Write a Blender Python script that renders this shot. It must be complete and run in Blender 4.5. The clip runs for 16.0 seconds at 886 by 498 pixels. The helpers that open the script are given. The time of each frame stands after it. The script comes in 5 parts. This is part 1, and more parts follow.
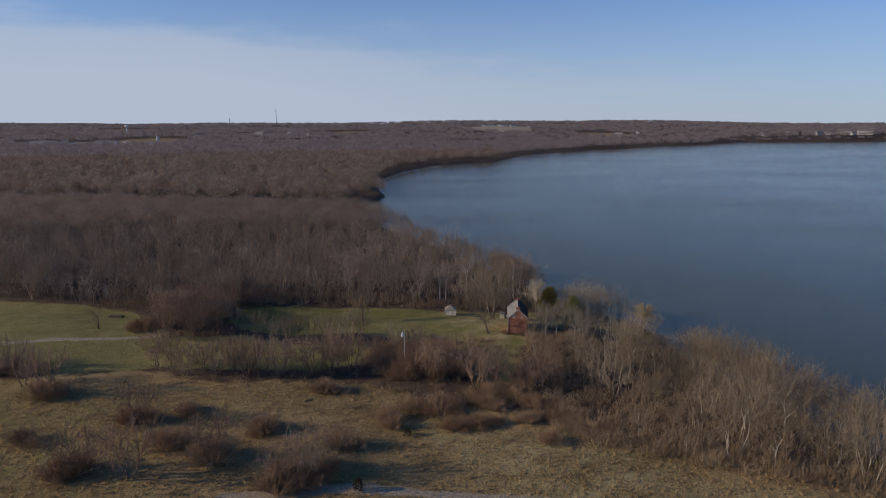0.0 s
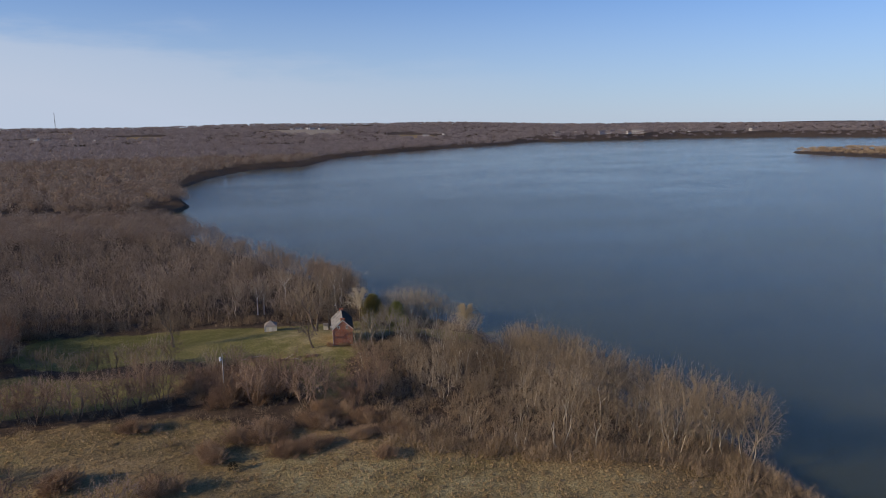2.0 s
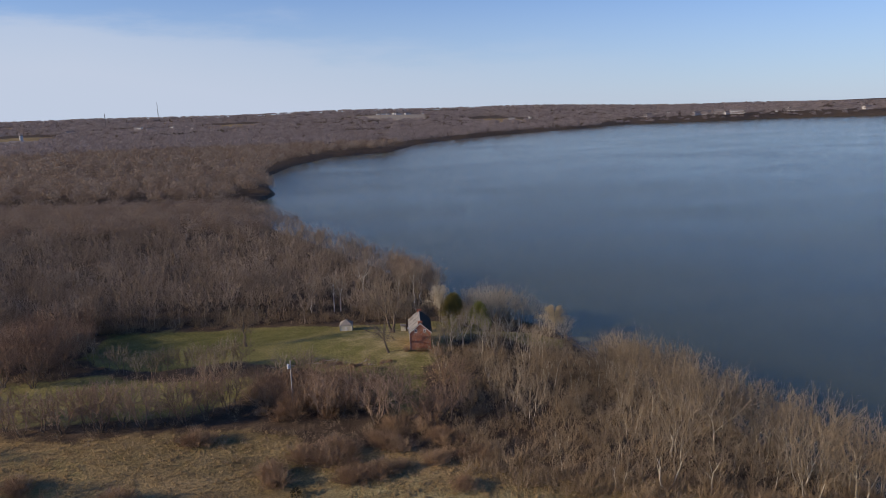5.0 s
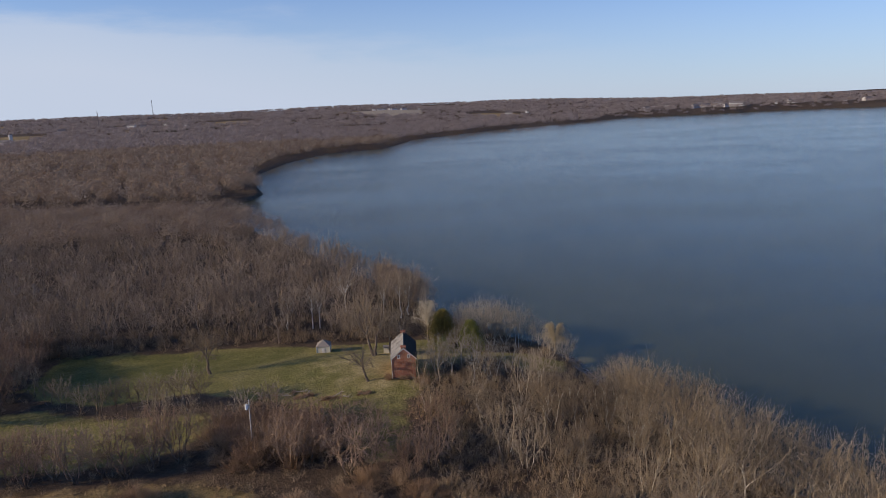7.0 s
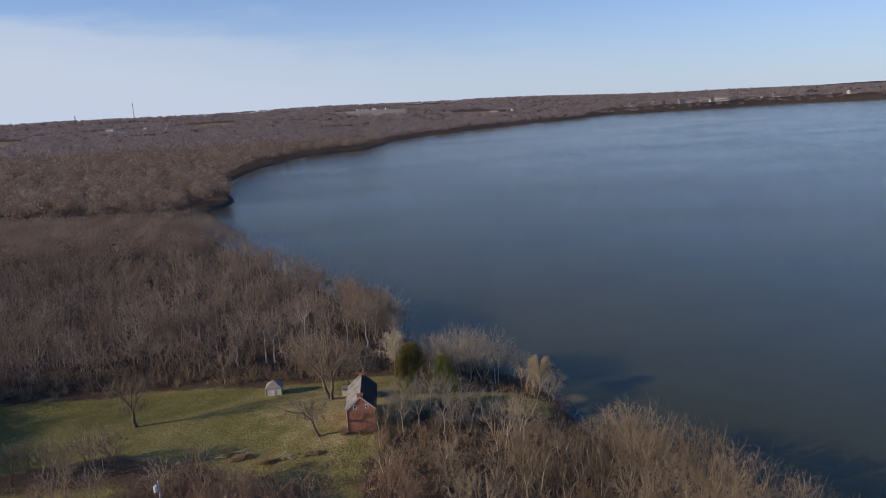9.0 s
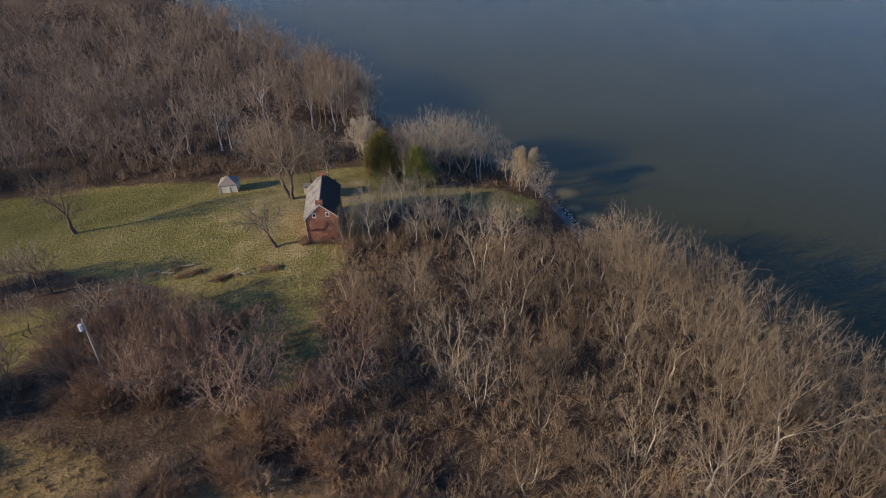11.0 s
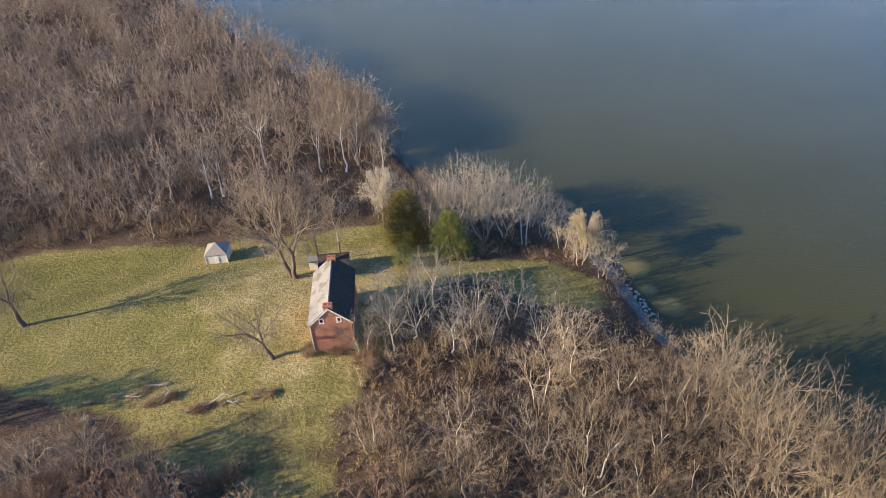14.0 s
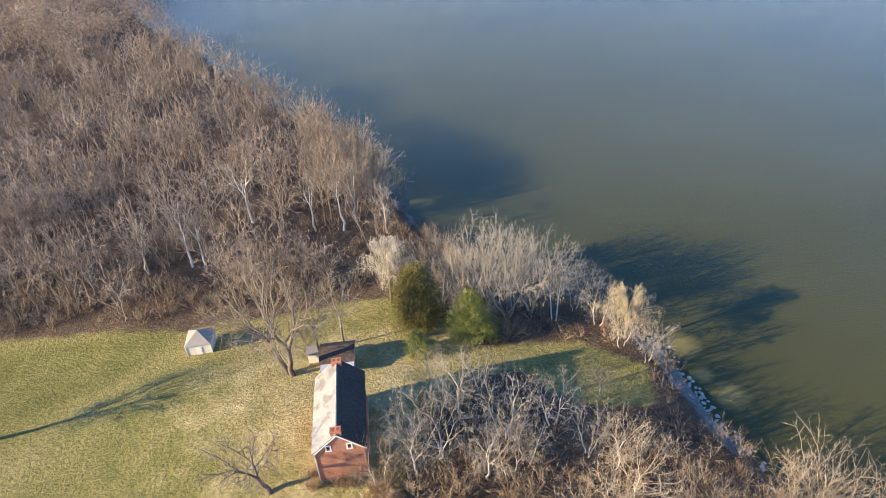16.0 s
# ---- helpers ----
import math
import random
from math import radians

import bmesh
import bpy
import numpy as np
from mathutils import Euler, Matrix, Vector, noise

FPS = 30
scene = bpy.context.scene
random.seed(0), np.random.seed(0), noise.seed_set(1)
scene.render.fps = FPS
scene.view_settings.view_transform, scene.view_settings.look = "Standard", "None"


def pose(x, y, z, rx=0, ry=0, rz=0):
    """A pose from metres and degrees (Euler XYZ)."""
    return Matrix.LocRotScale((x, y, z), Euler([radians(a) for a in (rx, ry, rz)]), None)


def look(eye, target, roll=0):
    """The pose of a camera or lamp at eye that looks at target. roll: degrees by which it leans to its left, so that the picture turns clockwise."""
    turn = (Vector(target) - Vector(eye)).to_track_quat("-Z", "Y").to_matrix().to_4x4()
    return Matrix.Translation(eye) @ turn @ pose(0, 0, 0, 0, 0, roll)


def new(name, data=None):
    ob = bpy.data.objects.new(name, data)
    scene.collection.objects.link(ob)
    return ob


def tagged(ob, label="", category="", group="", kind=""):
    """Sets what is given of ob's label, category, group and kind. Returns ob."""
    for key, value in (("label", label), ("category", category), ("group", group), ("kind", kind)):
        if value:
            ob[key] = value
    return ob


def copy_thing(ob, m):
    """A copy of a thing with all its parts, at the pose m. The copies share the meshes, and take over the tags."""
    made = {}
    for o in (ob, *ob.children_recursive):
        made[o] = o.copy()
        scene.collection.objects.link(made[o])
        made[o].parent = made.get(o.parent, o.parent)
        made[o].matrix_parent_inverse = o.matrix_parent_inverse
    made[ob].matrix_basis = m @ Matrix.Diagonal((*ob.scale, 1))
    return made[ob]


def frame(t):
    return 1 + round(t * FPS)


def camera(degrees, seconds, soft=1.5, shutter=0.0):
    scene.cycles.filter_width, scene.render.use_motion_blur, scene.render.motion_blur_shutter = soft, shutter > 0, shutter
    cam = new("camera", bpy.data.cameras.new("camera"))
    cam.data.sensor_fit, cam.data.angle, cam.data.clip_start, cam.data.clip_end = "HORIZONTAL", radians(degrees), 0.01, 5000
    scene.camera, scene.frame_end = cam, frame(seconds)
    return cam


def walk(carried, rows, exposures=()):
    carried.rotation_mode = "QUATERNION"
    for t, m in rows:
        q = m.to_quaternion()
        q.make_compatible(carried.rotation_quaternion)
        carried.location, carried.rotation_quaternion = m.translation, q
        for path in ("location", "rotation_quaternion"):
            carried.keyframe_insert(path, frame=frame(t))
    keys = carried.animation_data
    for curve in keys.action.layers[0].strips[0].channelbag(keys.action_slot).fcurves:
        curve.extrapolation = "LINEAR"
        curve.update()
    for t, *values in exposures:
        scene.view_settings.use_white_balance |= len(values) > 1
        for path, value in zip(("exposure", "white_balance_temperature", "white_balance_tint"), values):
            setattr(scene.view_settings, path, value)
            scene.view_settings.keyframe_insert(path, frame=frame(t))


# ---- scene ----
cam = camera(65.8, 16.0, soft=0.7)
PATH = [
    (0, (2.017, -5.253, 67.789), (1.975, -3.289, 67.415), -0.1),
    (0.5, (1.884, -3.603, 68.07), (1.824, -1.638, 67.703), -0.15),
    (1, (1.652, -2.216, 68.352), (1.822, -0.257, 67.989), -0.2),
    (1.5, (1.298, -1.187, 68.612), (1.815, 0.709, 68.245), -0.5),
    (2, (0.978, -0.436, 68.776), (1.466, 1.468, 68.406), -0.55),
    (2.5, (0.971, 0.466, 68.897), (1.358, 2.391, 68.519), -0.6),
    (3, (1.267, 2.036, 69.017), (1.621, 3.965, 68.628), -0.6),
    (3.5, (1.879, 4.615, 69.129), (2.188, 6.55, 68.73), -0.7),
    (4, (2.662, 8.156, 69.14), (2.948, 10.093, 68.733), -1.0),
    (4.2, (3.087, 9.915, 69.142), (3.36, 11.854, 68.734), -1.05),
    (6.5, (9.407, 34.095, 69.24), (9.635, 36.037, 68.821), -1.8),
    (7, (11.265, 39.946, 69.281), (11.512, 41.884, 68.856), -2.0),
    (7.5, (13.506, 46.242, 69.361), (13.759, 48.18, 68.935), -2.2),
    (8, (15.915, 52.761, 69.455), (16.179, 54.697, 69.026), -2.4),
    (8.5, (18.263, 59.401, 69.571), (18.535, 61.336, 69.144), -2.6),
    (9, (20.523, 65.96, 69.698), (20.803, 67.893, 69.268), -2.8),
    (9.5, (22.811, 72.206, 69.758), (23.076, 74.071, 69.087), -2.8),
    (10, (24.923, 78.084, 69.807), (25.204, 79.942, 69.124), -2.9),
    (10.2, (25.619, 80.316, 69.824), (25.889, 82.089, 68.939), -3.0),
    (12.3, (31.106, 102.795, 70.405), (31.294, 104.417, 69.25), -3.8),
    (12.5, (31.276, 105.146, 70.431), (31.455, 106.769, 69.276), -3.9),
    (13, (30.92, 111.523, 70.535), (31.09, 113.147, 69.38), -3.9),
    (13.5, (30.044, 118.209, 70.687), (30.218, 119.832, 69.532), -3.8),
    (14, (28.976, 124.898, 70.881), (29.166, 126.522, 69.73), -4.0),
    (14.5, (28.081, 131.207, 71.085), (28.292, 132.838, 69.947), -4.2),
    (15, (27.574, 136.762, 71.271), (27.81, 138.393, 70.138), -4.6),
    (15.5, (27.426, 141.655, 71.387), (27.665, 143.286, 70.256), -4.8),
    (16, (27.518, 146.152, 71.438), (27.749, 147.777, 70.296), -4.9),
]
EXPOSURES = [(0, -0.44, 6000, 11), (0.5, -0.34, 6000, 11), (2, -0.24, 6000, 11), (4.2, -0.18, 6050, 12), (7, -0.13, 6100, 12), (9, -0.13, 6100, 12), (10.2, -0.06, 6150, 11), (12.3, 0.87, 6500, 8), (14.5, 1.36, 6500, 7), (16, 1.69, 6450, 6)]
walk(cam, [(t, look(eye, target, roll)) for t, eye, target, roll in PATH], EXPOSURES)

# ---- world, sun ----
SUN_ELEV, SUN_AZ = radians(19.0), radians(-99.0)      # azimuth from +y, clockwise towards +x
world = bpy.data.worlds.new("sky")
scene.world = world
world.use_nodes = True
wn, wl = world.node_tree.nodes, world.node_tree.links
sky = wn.new("ShaderNodeTexSky")
sky.sky_type, sky.sun_disc = "NISHITA", False
sky.sun_elevation, sky.sun_rotation = SUN_ELEV, SUN_AZ
sky.altitude, sky.air_density, sky.dust_density, sky.ozone_density = 250, 1.0, 0.1, 6.5
tc = wn.new("ShaderNodeTexCoord")
mp = wn.new("ShaderNodeMapping")
mp.inputs["Scale"].default_value = (1.0, 1.0, 5.0)
cn = wn.new("ShaderNodeTexNoise")
cn.inputs["Scale"].default_value, cn.inputs["Detail"].default_value, cn.inputs["Roughness"].default_value = 2.4, 7, 0.6
sx = wn.new("ShaderNodeSeparateXYZ")          # thin white haze towards the horizon
hz = wn.new("ShaderNodeMapRange")
hz.interpolation_type = "SMOOTHSTEP"
hz.inputs["From Min"].default_value, hz.inputs["From Max"].default_value = 0.29, -0.06
hz.inputs["To Max"].default_value = 0.78
add = wn.new("ShaderNodeMath")
add.operation, add.use_clamp = "ADD", True
mixc = wn.new("ShaderNodeMixRGB")
mixc.inputs["Color2"].default_value = (5.2, 5.7, 6.5, 1)
bg = wn["Background"]
bg.inputs["Strength"].default_value = 0.117
wl.new(tc.outputs["Generated"], mp.inputs["Vector"])
wl.new(mp.outputs["Vector"], cn.inputs["Vector"])
wl.new(tc.outputs["Generated"], sx.inputs["Vector"])
wl.new(sx.outputs["Z"], hz.inputs["Value"])
tip = wn.new("ShaderNodeVectorMath")           # a bank of cloud that sinks towards the east
tip.operation = "DOT_PRODUCT"
tip.inputs[1].default_value = (0.085, 0.0, 1.0)
wl.new(tc.outputs["Generated"], tip.inputs[0])
edge = wn.new("ShaderNodeMath")
edge.operation = "MULTIPLY_ADD"
edge.inputs[1].default_value = -0.17
wl.new(cn.outputs["Fac"], edge.inputs[0])
wl.new(tip.outputs["Value"], edge.inputs[2])
bank_top = wn.new("ShaderNodeMapRange")
bank_top.interpolation_type = "SMOOTHSTEP"
bank_top.inputs["From Min"].default_value, bank_top.inputs["From Max"].default_value = 0.025, -0.02
bank_top.inputs["To Max"].default_value = 0.42
wl.new(edge.outputs[0], bank_top.inputs["Value"])
west = wn.new("ShaderNodeMapRange")           # thinner towards the east
west.inputs["From Min"].default_value, west.inputs["From Max"].default_value = 0.45, -0.35
wl.new(sx.outputs["X"], west.inputs["Value"])
both = wn.new("ShaderNodeMath")
both.operation = "MULTIPLY"
wl.new(bank_top.outputs["Result"], both.inputs[0])
wl.new(west.outputs["Result"], both.inputs[1])
wl.new(both.outputs[0], add.inputs[0])
wl.new(hz.outputs["Result"], add.inputs[1])
wl.new(add.outputs[0], mixc.inputs["Fac"])
air = wn.new("ShaderNodeMixRGB")
air.blend_type = "MULTIPLY"
air.inputs["Fac"].default_value, air.inputs["Color2"].default_value = 1.0, (0.92, 1.05, 1.23, 1)
wl.new(sky.outputs["Color"], air.inputs["Color1"])
wl.new(air.outputs["Color"], mixc.inputs["Color1"])
wl.new(mixc.outputs["Color"], bg.inputs["Color"])

sun = new("sun", bpy.data.lights.new("sun", "SUN"))
sun.data.energy, sun.data.angle, sun.data.color = 4.6, radians(0.53), (1.0, 0.79, 0.54)
sun_to = Vector((math.sin(SUN_AZ) * math.cos(SUN_ELEV), math.cos(SUN_AZ) * math.cos(SUN_ELEV), math.sin(SUN_ELEV)))
sun.matrix_basis = look(sun_to * 300, (0, 0, 0))


# ---- materials ----
def material(name, build, rough=0.9, spec=0.2):
    """A node material; build(nodes, links, bsdf) wires the colour and the relief."""
    m = bpy.data.materials.new(name)
    m.use_nodes = True
    b = m.node_tree.nodes["Principled BSDF"]
    b.inputs["Roughness"].default_value, b.inputs["Specular IOR Level"].default_value = rough, spec
    build(m.node_tree.nodes, m.node_tree.links, b)
    return m


def noise_at(n, l, scale, detail=5, rough=0.6, stretch=None, where="Object"):
    c, t = n.new("ShaderNodeTexCoord"), n.new("ShaderNodeTexNoise")
    t.inputs["Scale"].default_value, t.inputs["Detail"].default_value, t.inputs["Roughness"].default_value = scale, detail, rough
    if stretch:
        mm = n.new("ShaderNodeMapping")
        mm.inputs["Scale"].default_value = stretch
        l.new(c.outputs[where], mm.inputs["Vector"])
        l.new(mm.outputs["Vector"], t.inputs["Vector"])
    else:
        l.new(c.outputs[where], t.inputs["Vector"])
    return t.outputs["Fac"]


def ramp(n, l, fac, stops):
    r = n.new("ShaderNodeValToRGB")
    e = r.color_ramp.elements
    while len(e) < len(stops):
        e.new(0.5)
    for k, (p, c) in enumerate(stops):
        e[k].position, e[k].color = p, (*c, 1)
    l.new(fac, r.inputs["Fac"])
    return r.outputs["Color"]


def mix(n, l, fac, a, b, how="MIX"):
    m = n.new("ShaderNodeMixRGB")
    m.blend_type = how
    for key, v in (("Fac", fac), ("Color1", a), ("Color2", b)):
        if isinstance(v, (int, float)):
            m.inputs[key].default_value = v
        elif isinstance(v, tuple):
            m.inputs[key].default_value = (*v, 1)
        else:
            l.new(v, m.inputs[key])
    return m.outputs["Color"]


def bump(n, l, b, height, strength, distance):
    k = n.new("ShaderNodeBump")
    k.inputs["Strength"].default_value, k.inputs["Distance"].default_value = strength, distance
    l.new(height, k.inputs["Height"])
    l.new(k.outputs["Normal"], b.inputs["Normal"])


def attribute(n, name):
    a = n.new("ShaderNodeAttribute")
    a.attribute_name = name
    return a.outputs["Fac"]


def plain(low, high, scale, relief=0.0, size=0.02, rough=0.85, spec=0.2, stretch=None, metal=0.0):
    def build(n, l, b):
        f = noise_at(n, l, scale, stretch=stretch)
        g = noise_at(n, l, scale * 0.13, 3)
        c = ramp(n, l, f, [(0.3, low), (0.72, high)])
        c = mix(n, l, 0.35, c, ramp(n, l, g, [(0.3, low), (0.7, high)]))
        l.new(c, b.inputs["Base Color"])
        b.inputs["Metallic"].default_value = metal
        if relief:
            bump(n, l, b, f, relief, size)
    return material("surface", build, rough, spec)


def bark_material(dark, mid, pale, through_light=0.0):
    """Bark and twigs; each tree has its own tone (object random, or the tone of its place in the wood)."""
    def build(n, l, b):
        oi = n.new("ShaderNodeObjectInfo")
        t = n.new("ShaderNodeMath")
        t.operation = "ADD"
        l.new(oi.outputs["Random"], t.inputs[0])
        l.new(attribute(n, "tone"), t.inputs[1])
        w = n.new("ShaderNodeMath")
        w.operation = "FRACT"
        l.new(t.outputs[0], w.inputs[0])
        c = ramp(n, l, w.outputs[0], [(0.0, dark), (0.55, mid), (1.0, pale)])
        f = noise_at(n, l, 3.0, 4, stretch=(1, 1, 0.35))
        c = mix(n, l, 0.5, c, ramp(n, l, f, [(0.3, (0.55, 0.52, 0.5)), (0.7, (1.25, 1.25, 1.25))]), "MULTIPLY")
        l.new(c, b.inputs["Base Color"])
        if through_light:                     # sprays of twigs let light pass
            tr, ms = n.new("ShaderNodeBsdfTranslucent"), n.new("ShaderNodeMixShader")
            ms.inputs["Fac"].default_value = through_light
            sink = b.outputs["BSDF"].links[0].to_socket
            l.new(c, tr.inputs["Color"])
            l.new(b.outputs["BSDF"], ms.inputs[1])
            l.new(tr.outputs["BSDF"], ms.inputs[2])
            l.new(ms.outputs["Shader"], sink)
    return material("bark", build, 0.9, 0.15)


BARK = bark_material((0.27, 0.225, 0.155), (0.41, 0.35, 0.255), (0.54, 0.47, 0.36))
TRUNK_BARK = bark_material((0.16, 0.128, 0.095), (0.21, 0.17, 0.13), (0.28, 0.235, 0.18))
HEDGE_BARK = bark_material((0.17, 0.118, 0.084), (0.235, 0.165, 0.118), (0.315, 0.228, 0.166))
DARK_BARK = bark_material((0.10, 0.078, 0.058), (0.14, 0.11, 0.082), (0.19, 0.15, 0.115))
# far-off bark, paled and greyed: distance haze put into the colour
HAZY_BARK = bark_material((0.27, 0.225, 0.205), (0.34, 0.285, 0.26), (0.41, 0.345, 0.315), 0.45)
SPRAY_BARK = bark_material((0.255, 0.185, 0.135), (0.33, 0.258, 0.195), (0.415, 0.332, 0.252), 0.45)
PALE_BARK = bark_material((0.40, 0.345, 0.26), (0.5, 0.44, 0.335), (0.6, 0.53, 0.42))
MID_BARK = bark_material((0.43, 0.375, 0.27), (0.53, 0.47, 0.35), (0.62, 0.56, 0.435))
WOOD_BARK = bark_material((0.235, 0.178, 0.125), (0.318, 0.245, 0.175), (0.41, 0.325, 0.238))
WHITE_BARK = bark_material((0.5, 0.47, 0.40), (0.62, 0.59, 0.52), (0.7, 0.67, 0.6))
TWIGS = bark_material((0.21, 0.16, 0.103), (0.295, 0.231, 0.153), (0.38, 0.305, 0.208))
PALE_TWIGS = bark_material((0.27, 0.23, 0.17), (0.35, 0.303, 0.23), (0.43, 0.378, 0.295))
RED_TWIGS = bark_material((0.235, 0.153, 0.1), (0.31, 0.208, 0.138), (0.39, 0.28, 0.19))
TWIG_OF = {MID_BARK.name: TWIGS, BARK.name: TWIGS, PALE_BARK.name: PALE_TWIGS, WHITE_BARK.name: PALE_TWIGS, TRUNK_BARK.name: TWIGS, DARK_BARK.name: RED_TWIGS, HEDGE_BARK.name: RED_TWIGS}
BRUSH = bark_material((0.235, 0.168, 0.1), (0.33, 0.243, 0.15), (0.42, 0.322, 0.208))


def ground_build(n, l, b):
    big, med, fine = noise_at(n, l, 0.02, 5), noise_at(n, l, 0.16, 6), noise_at(n, l, 1.6, 6, 0.7)
    litter = ramp(n, l, med, [(0.25, (0.075, 0.052, 0.036)), (0.5, (0.12, 0.085, 0.056)), (0.75, (0.17, 0.125, 0.08))])
    lawn = ramp(n, l, med, [(0.25, (0.17, 0.157, 0.047)), (0.5, (0.27, 0.233, 0.08)), (0.75, (0.385, 0.315, 0.13))])
    lawn = mix(n, l, 0.5, lawn, ramp(n, l, big, [(0.35, (0.165, 0.162, 0.047)), (0.65, (0.315, 0.255, 0.102))]))
    dry = ramp(n, l, med, [(0.25, (0.22, 0.148, 0.066)), (0.5, (0.36, 0.247, 0.112)), (0.78, (0.51, 0.36, 0.172))])
    dry = mix(n, l, 0.4, dry, ramp(n, l, big, [(0.4, (0.17, 0.15, 0.052)), (0.62, (0.44, 0.31, 0.15))]))
    worn = ramp(n, l, med, [(0.3, (0.29, 0.238, 0.098)), (0.55, (0.4, 0.325, 0.147)), (0.75, (0.48, 0.395, 0.2))])
    wear = ramp(n, l, fine, [(0.3, (0.36, 0.29, 0.2)), (0.7, (0.46, 0.38, 0.27))])

    def soft(name):
        s = n.new("ShaderNodeMath")
        s.operation = "MULTIPLY_ADD"
        l.new(med, s.inputs[0])
        s.inputs[1].default_value = 0.9
        l.new(attribute(n, name), s.inputs[2])
        r = n.new("ShaderNodeMapRange")
        r.inputs["From Min"].default_value, r.inputs["From Max"].default_value = 0.82, 1.1
        l.new(s.outputs[0], r.inputs["Value"])
        return r.outputs["Result"]
    c = mix(n, l, soft("dry"), litter, dry)
    c = mix(n, l, soft("lawn"), c, lawn)
    c = mix(n, l, soft("worn"), c, worn)
    # darker green grass, with shade painted in on the west field
    c = mix(n, l, soft("lush_shade"), c, ramp(n, l, med, [(0.25, (0.12, 0.12, 0.034)), (0.5, (0.185, 0.172, 0.054)), (0.75, (0.265, 0.23, 0.083))]))
    c = mix(n, l, soft("track"), c, wear)
    pebbles = ramp(n, l, noise_at(n, l, 3.0, 6, 0.75), [(0.32, (0.1, 0.09, 0.078)), (0.5, (0.21, 0.19, 0.165)), (0.68, (0.38, 0.34, 0.28))])
    c = mix(n, l, soft("gravel"), c, pebbles)
    c = mix(n, l, 0.6, c, ramp(n, l, fine, [(0.32, (0.4, 0.42, 0.4)), (0.5, (0.95, 0.95, 0.95)), (0.68, (1.5, 1.45, 1.4))]), "MULTIPLY")
    l.new(c, b.inputs["Base Color"])
    h = n.new("ShaderNodeMath")
    h.operation = "ADD"
    l.new(fine, h.inputs[0])
    l.new(med, h.inputs[1])
    bump(n, l, b, h.outputs[0], 1.0, 0.7)


GROUND = material("ground", ground_build, 0.95, 0.1)


LAKE = -5.0


def water_build(n, l, b):
    silt = noise_at(n, l, 0.012, 4, 0.5)
    l.new(ramp(n, l, silt, [(0.3, (0.047, 0.048, 0.017)), (0.7, (0.066, 0.064, 0.022))]), b.inputs["Base Color"])
    bed = b.inputs["Base Color"].links[0].from_socket
    where = n.new("ShaderNodeTexCoord")
    for cx, cy, size in ((74.0, 218.3, 3.6), (76.0, 206.8, 3.2), (74.2, 211.5, 2.0)):
        off, far, fade = n.new("ShaderNodeVectorMath"), n.new("ShaderNodeVectorMath"), n.new("ShaderNodeMapRange")
        off.operation, far.operation = "SUBTRACT", "LENGTH"
        off.inputs[1].default_value = (cx, cy, LAKE)
        l.new(where.outputs["Object"], off.inputs[0])
        l.new(off.outputs["Vector"], far.inputs[0])
        l.new(far.outputs["Value"], fade.inputs["Value"])
        fade.inputs["From Min"].default_value, fade.inputs["From Max"].default_value = size, size * 0.3
        fade.inputs["To Max"].default_value = 0.7
        bed = mix(n, l, fade.outputs["Result"], bed, (0.21, 0.17, 0.06))
    l.new(bed, b.inputs["Base Color"])
    b.inputs["IOR"].default_value = 1.333
    a = noise_at(n, l, 2.2, 3, 0.6, (1.0, 1.7, 1.0))
    bump(n, l, b, a, 0.4, 0.21)
    wind = noise_at(n, l, 0.004, 5, 0.6, (1.0, 2.4, 1.0))            # calmer and rougher stretches
    for k, key in ((n.new("ShaderNodeMapRange"), "Roughness"), (n.new("ShaderNodeMapRange"), "Strength")):
        k.inputs["From Min"].default_value, k.inputs["From Max"].default_value = 0.35, 0.65
        k.inputs["To Min"].default_value, k.inputs["To Max"].default_value = (0.08, 0.12) if key == "Roughness" else (0.3, 0.56)
        l.new(wind, k.inputs["Value"])
        l.new(k.outputs["Result"], (b if key == "Roughness" else b.inputs["Normal"].links[0].from_node).inputs[key])


WATER = material("water", water_build, 0.13, 0.27)


# ---- the lie of the land ----
SHORE = [(-60, -500), (150, -140), (128, 0), (108, 60), (100, 96), (98, 122), (92, 140), (84, 160), (77, 178), (73, 194),
         (71.7, 204), (70.7, 214), (69.5, 222), (65, 233), (58, 241), (48, 249), (41, 262), (35, 282), (28, 298), (18, 320), (7, 345),
         (-6, 370), (-19, 398), (-44, 444), (-62, 490), (-80, 525), (-98, 548), (-92, 575), (-78, 596), (-70, 612), (-66, 640), (-84, 720), (-94, 820), (-76, 960),
         (-24, 1110), (60, 1158), (133, 1390), (338, 1645), (675, 1925), (876, 2156), (1180, 2210), (1500, 2310), (1780, 2290), (1950, 2240),
         (2600, 1500), (2700, 0), (1600, -1200), (400, -1300)]
ISLAND = [(1041, 1185), (1040, 1075), (1074, 964), (1150, 905), (1330, 930), (1400, 1120), (1290, 1290), (1120, 1270)]


def inside(poly, x, y):
    x, y = np.asarray(x, float), np.asarray(y, float)
    hit = np.zeros(x.shape, bool)
    for (ax, ay), (bx, by) in zip(poly, poly[1:] + poly[:1]):
        if ay != by:
            hit ^= ((ay > y) != (by > y)) & (x < (bx - ax) * (y - ay) / (by - ay) + ax)
    return hit


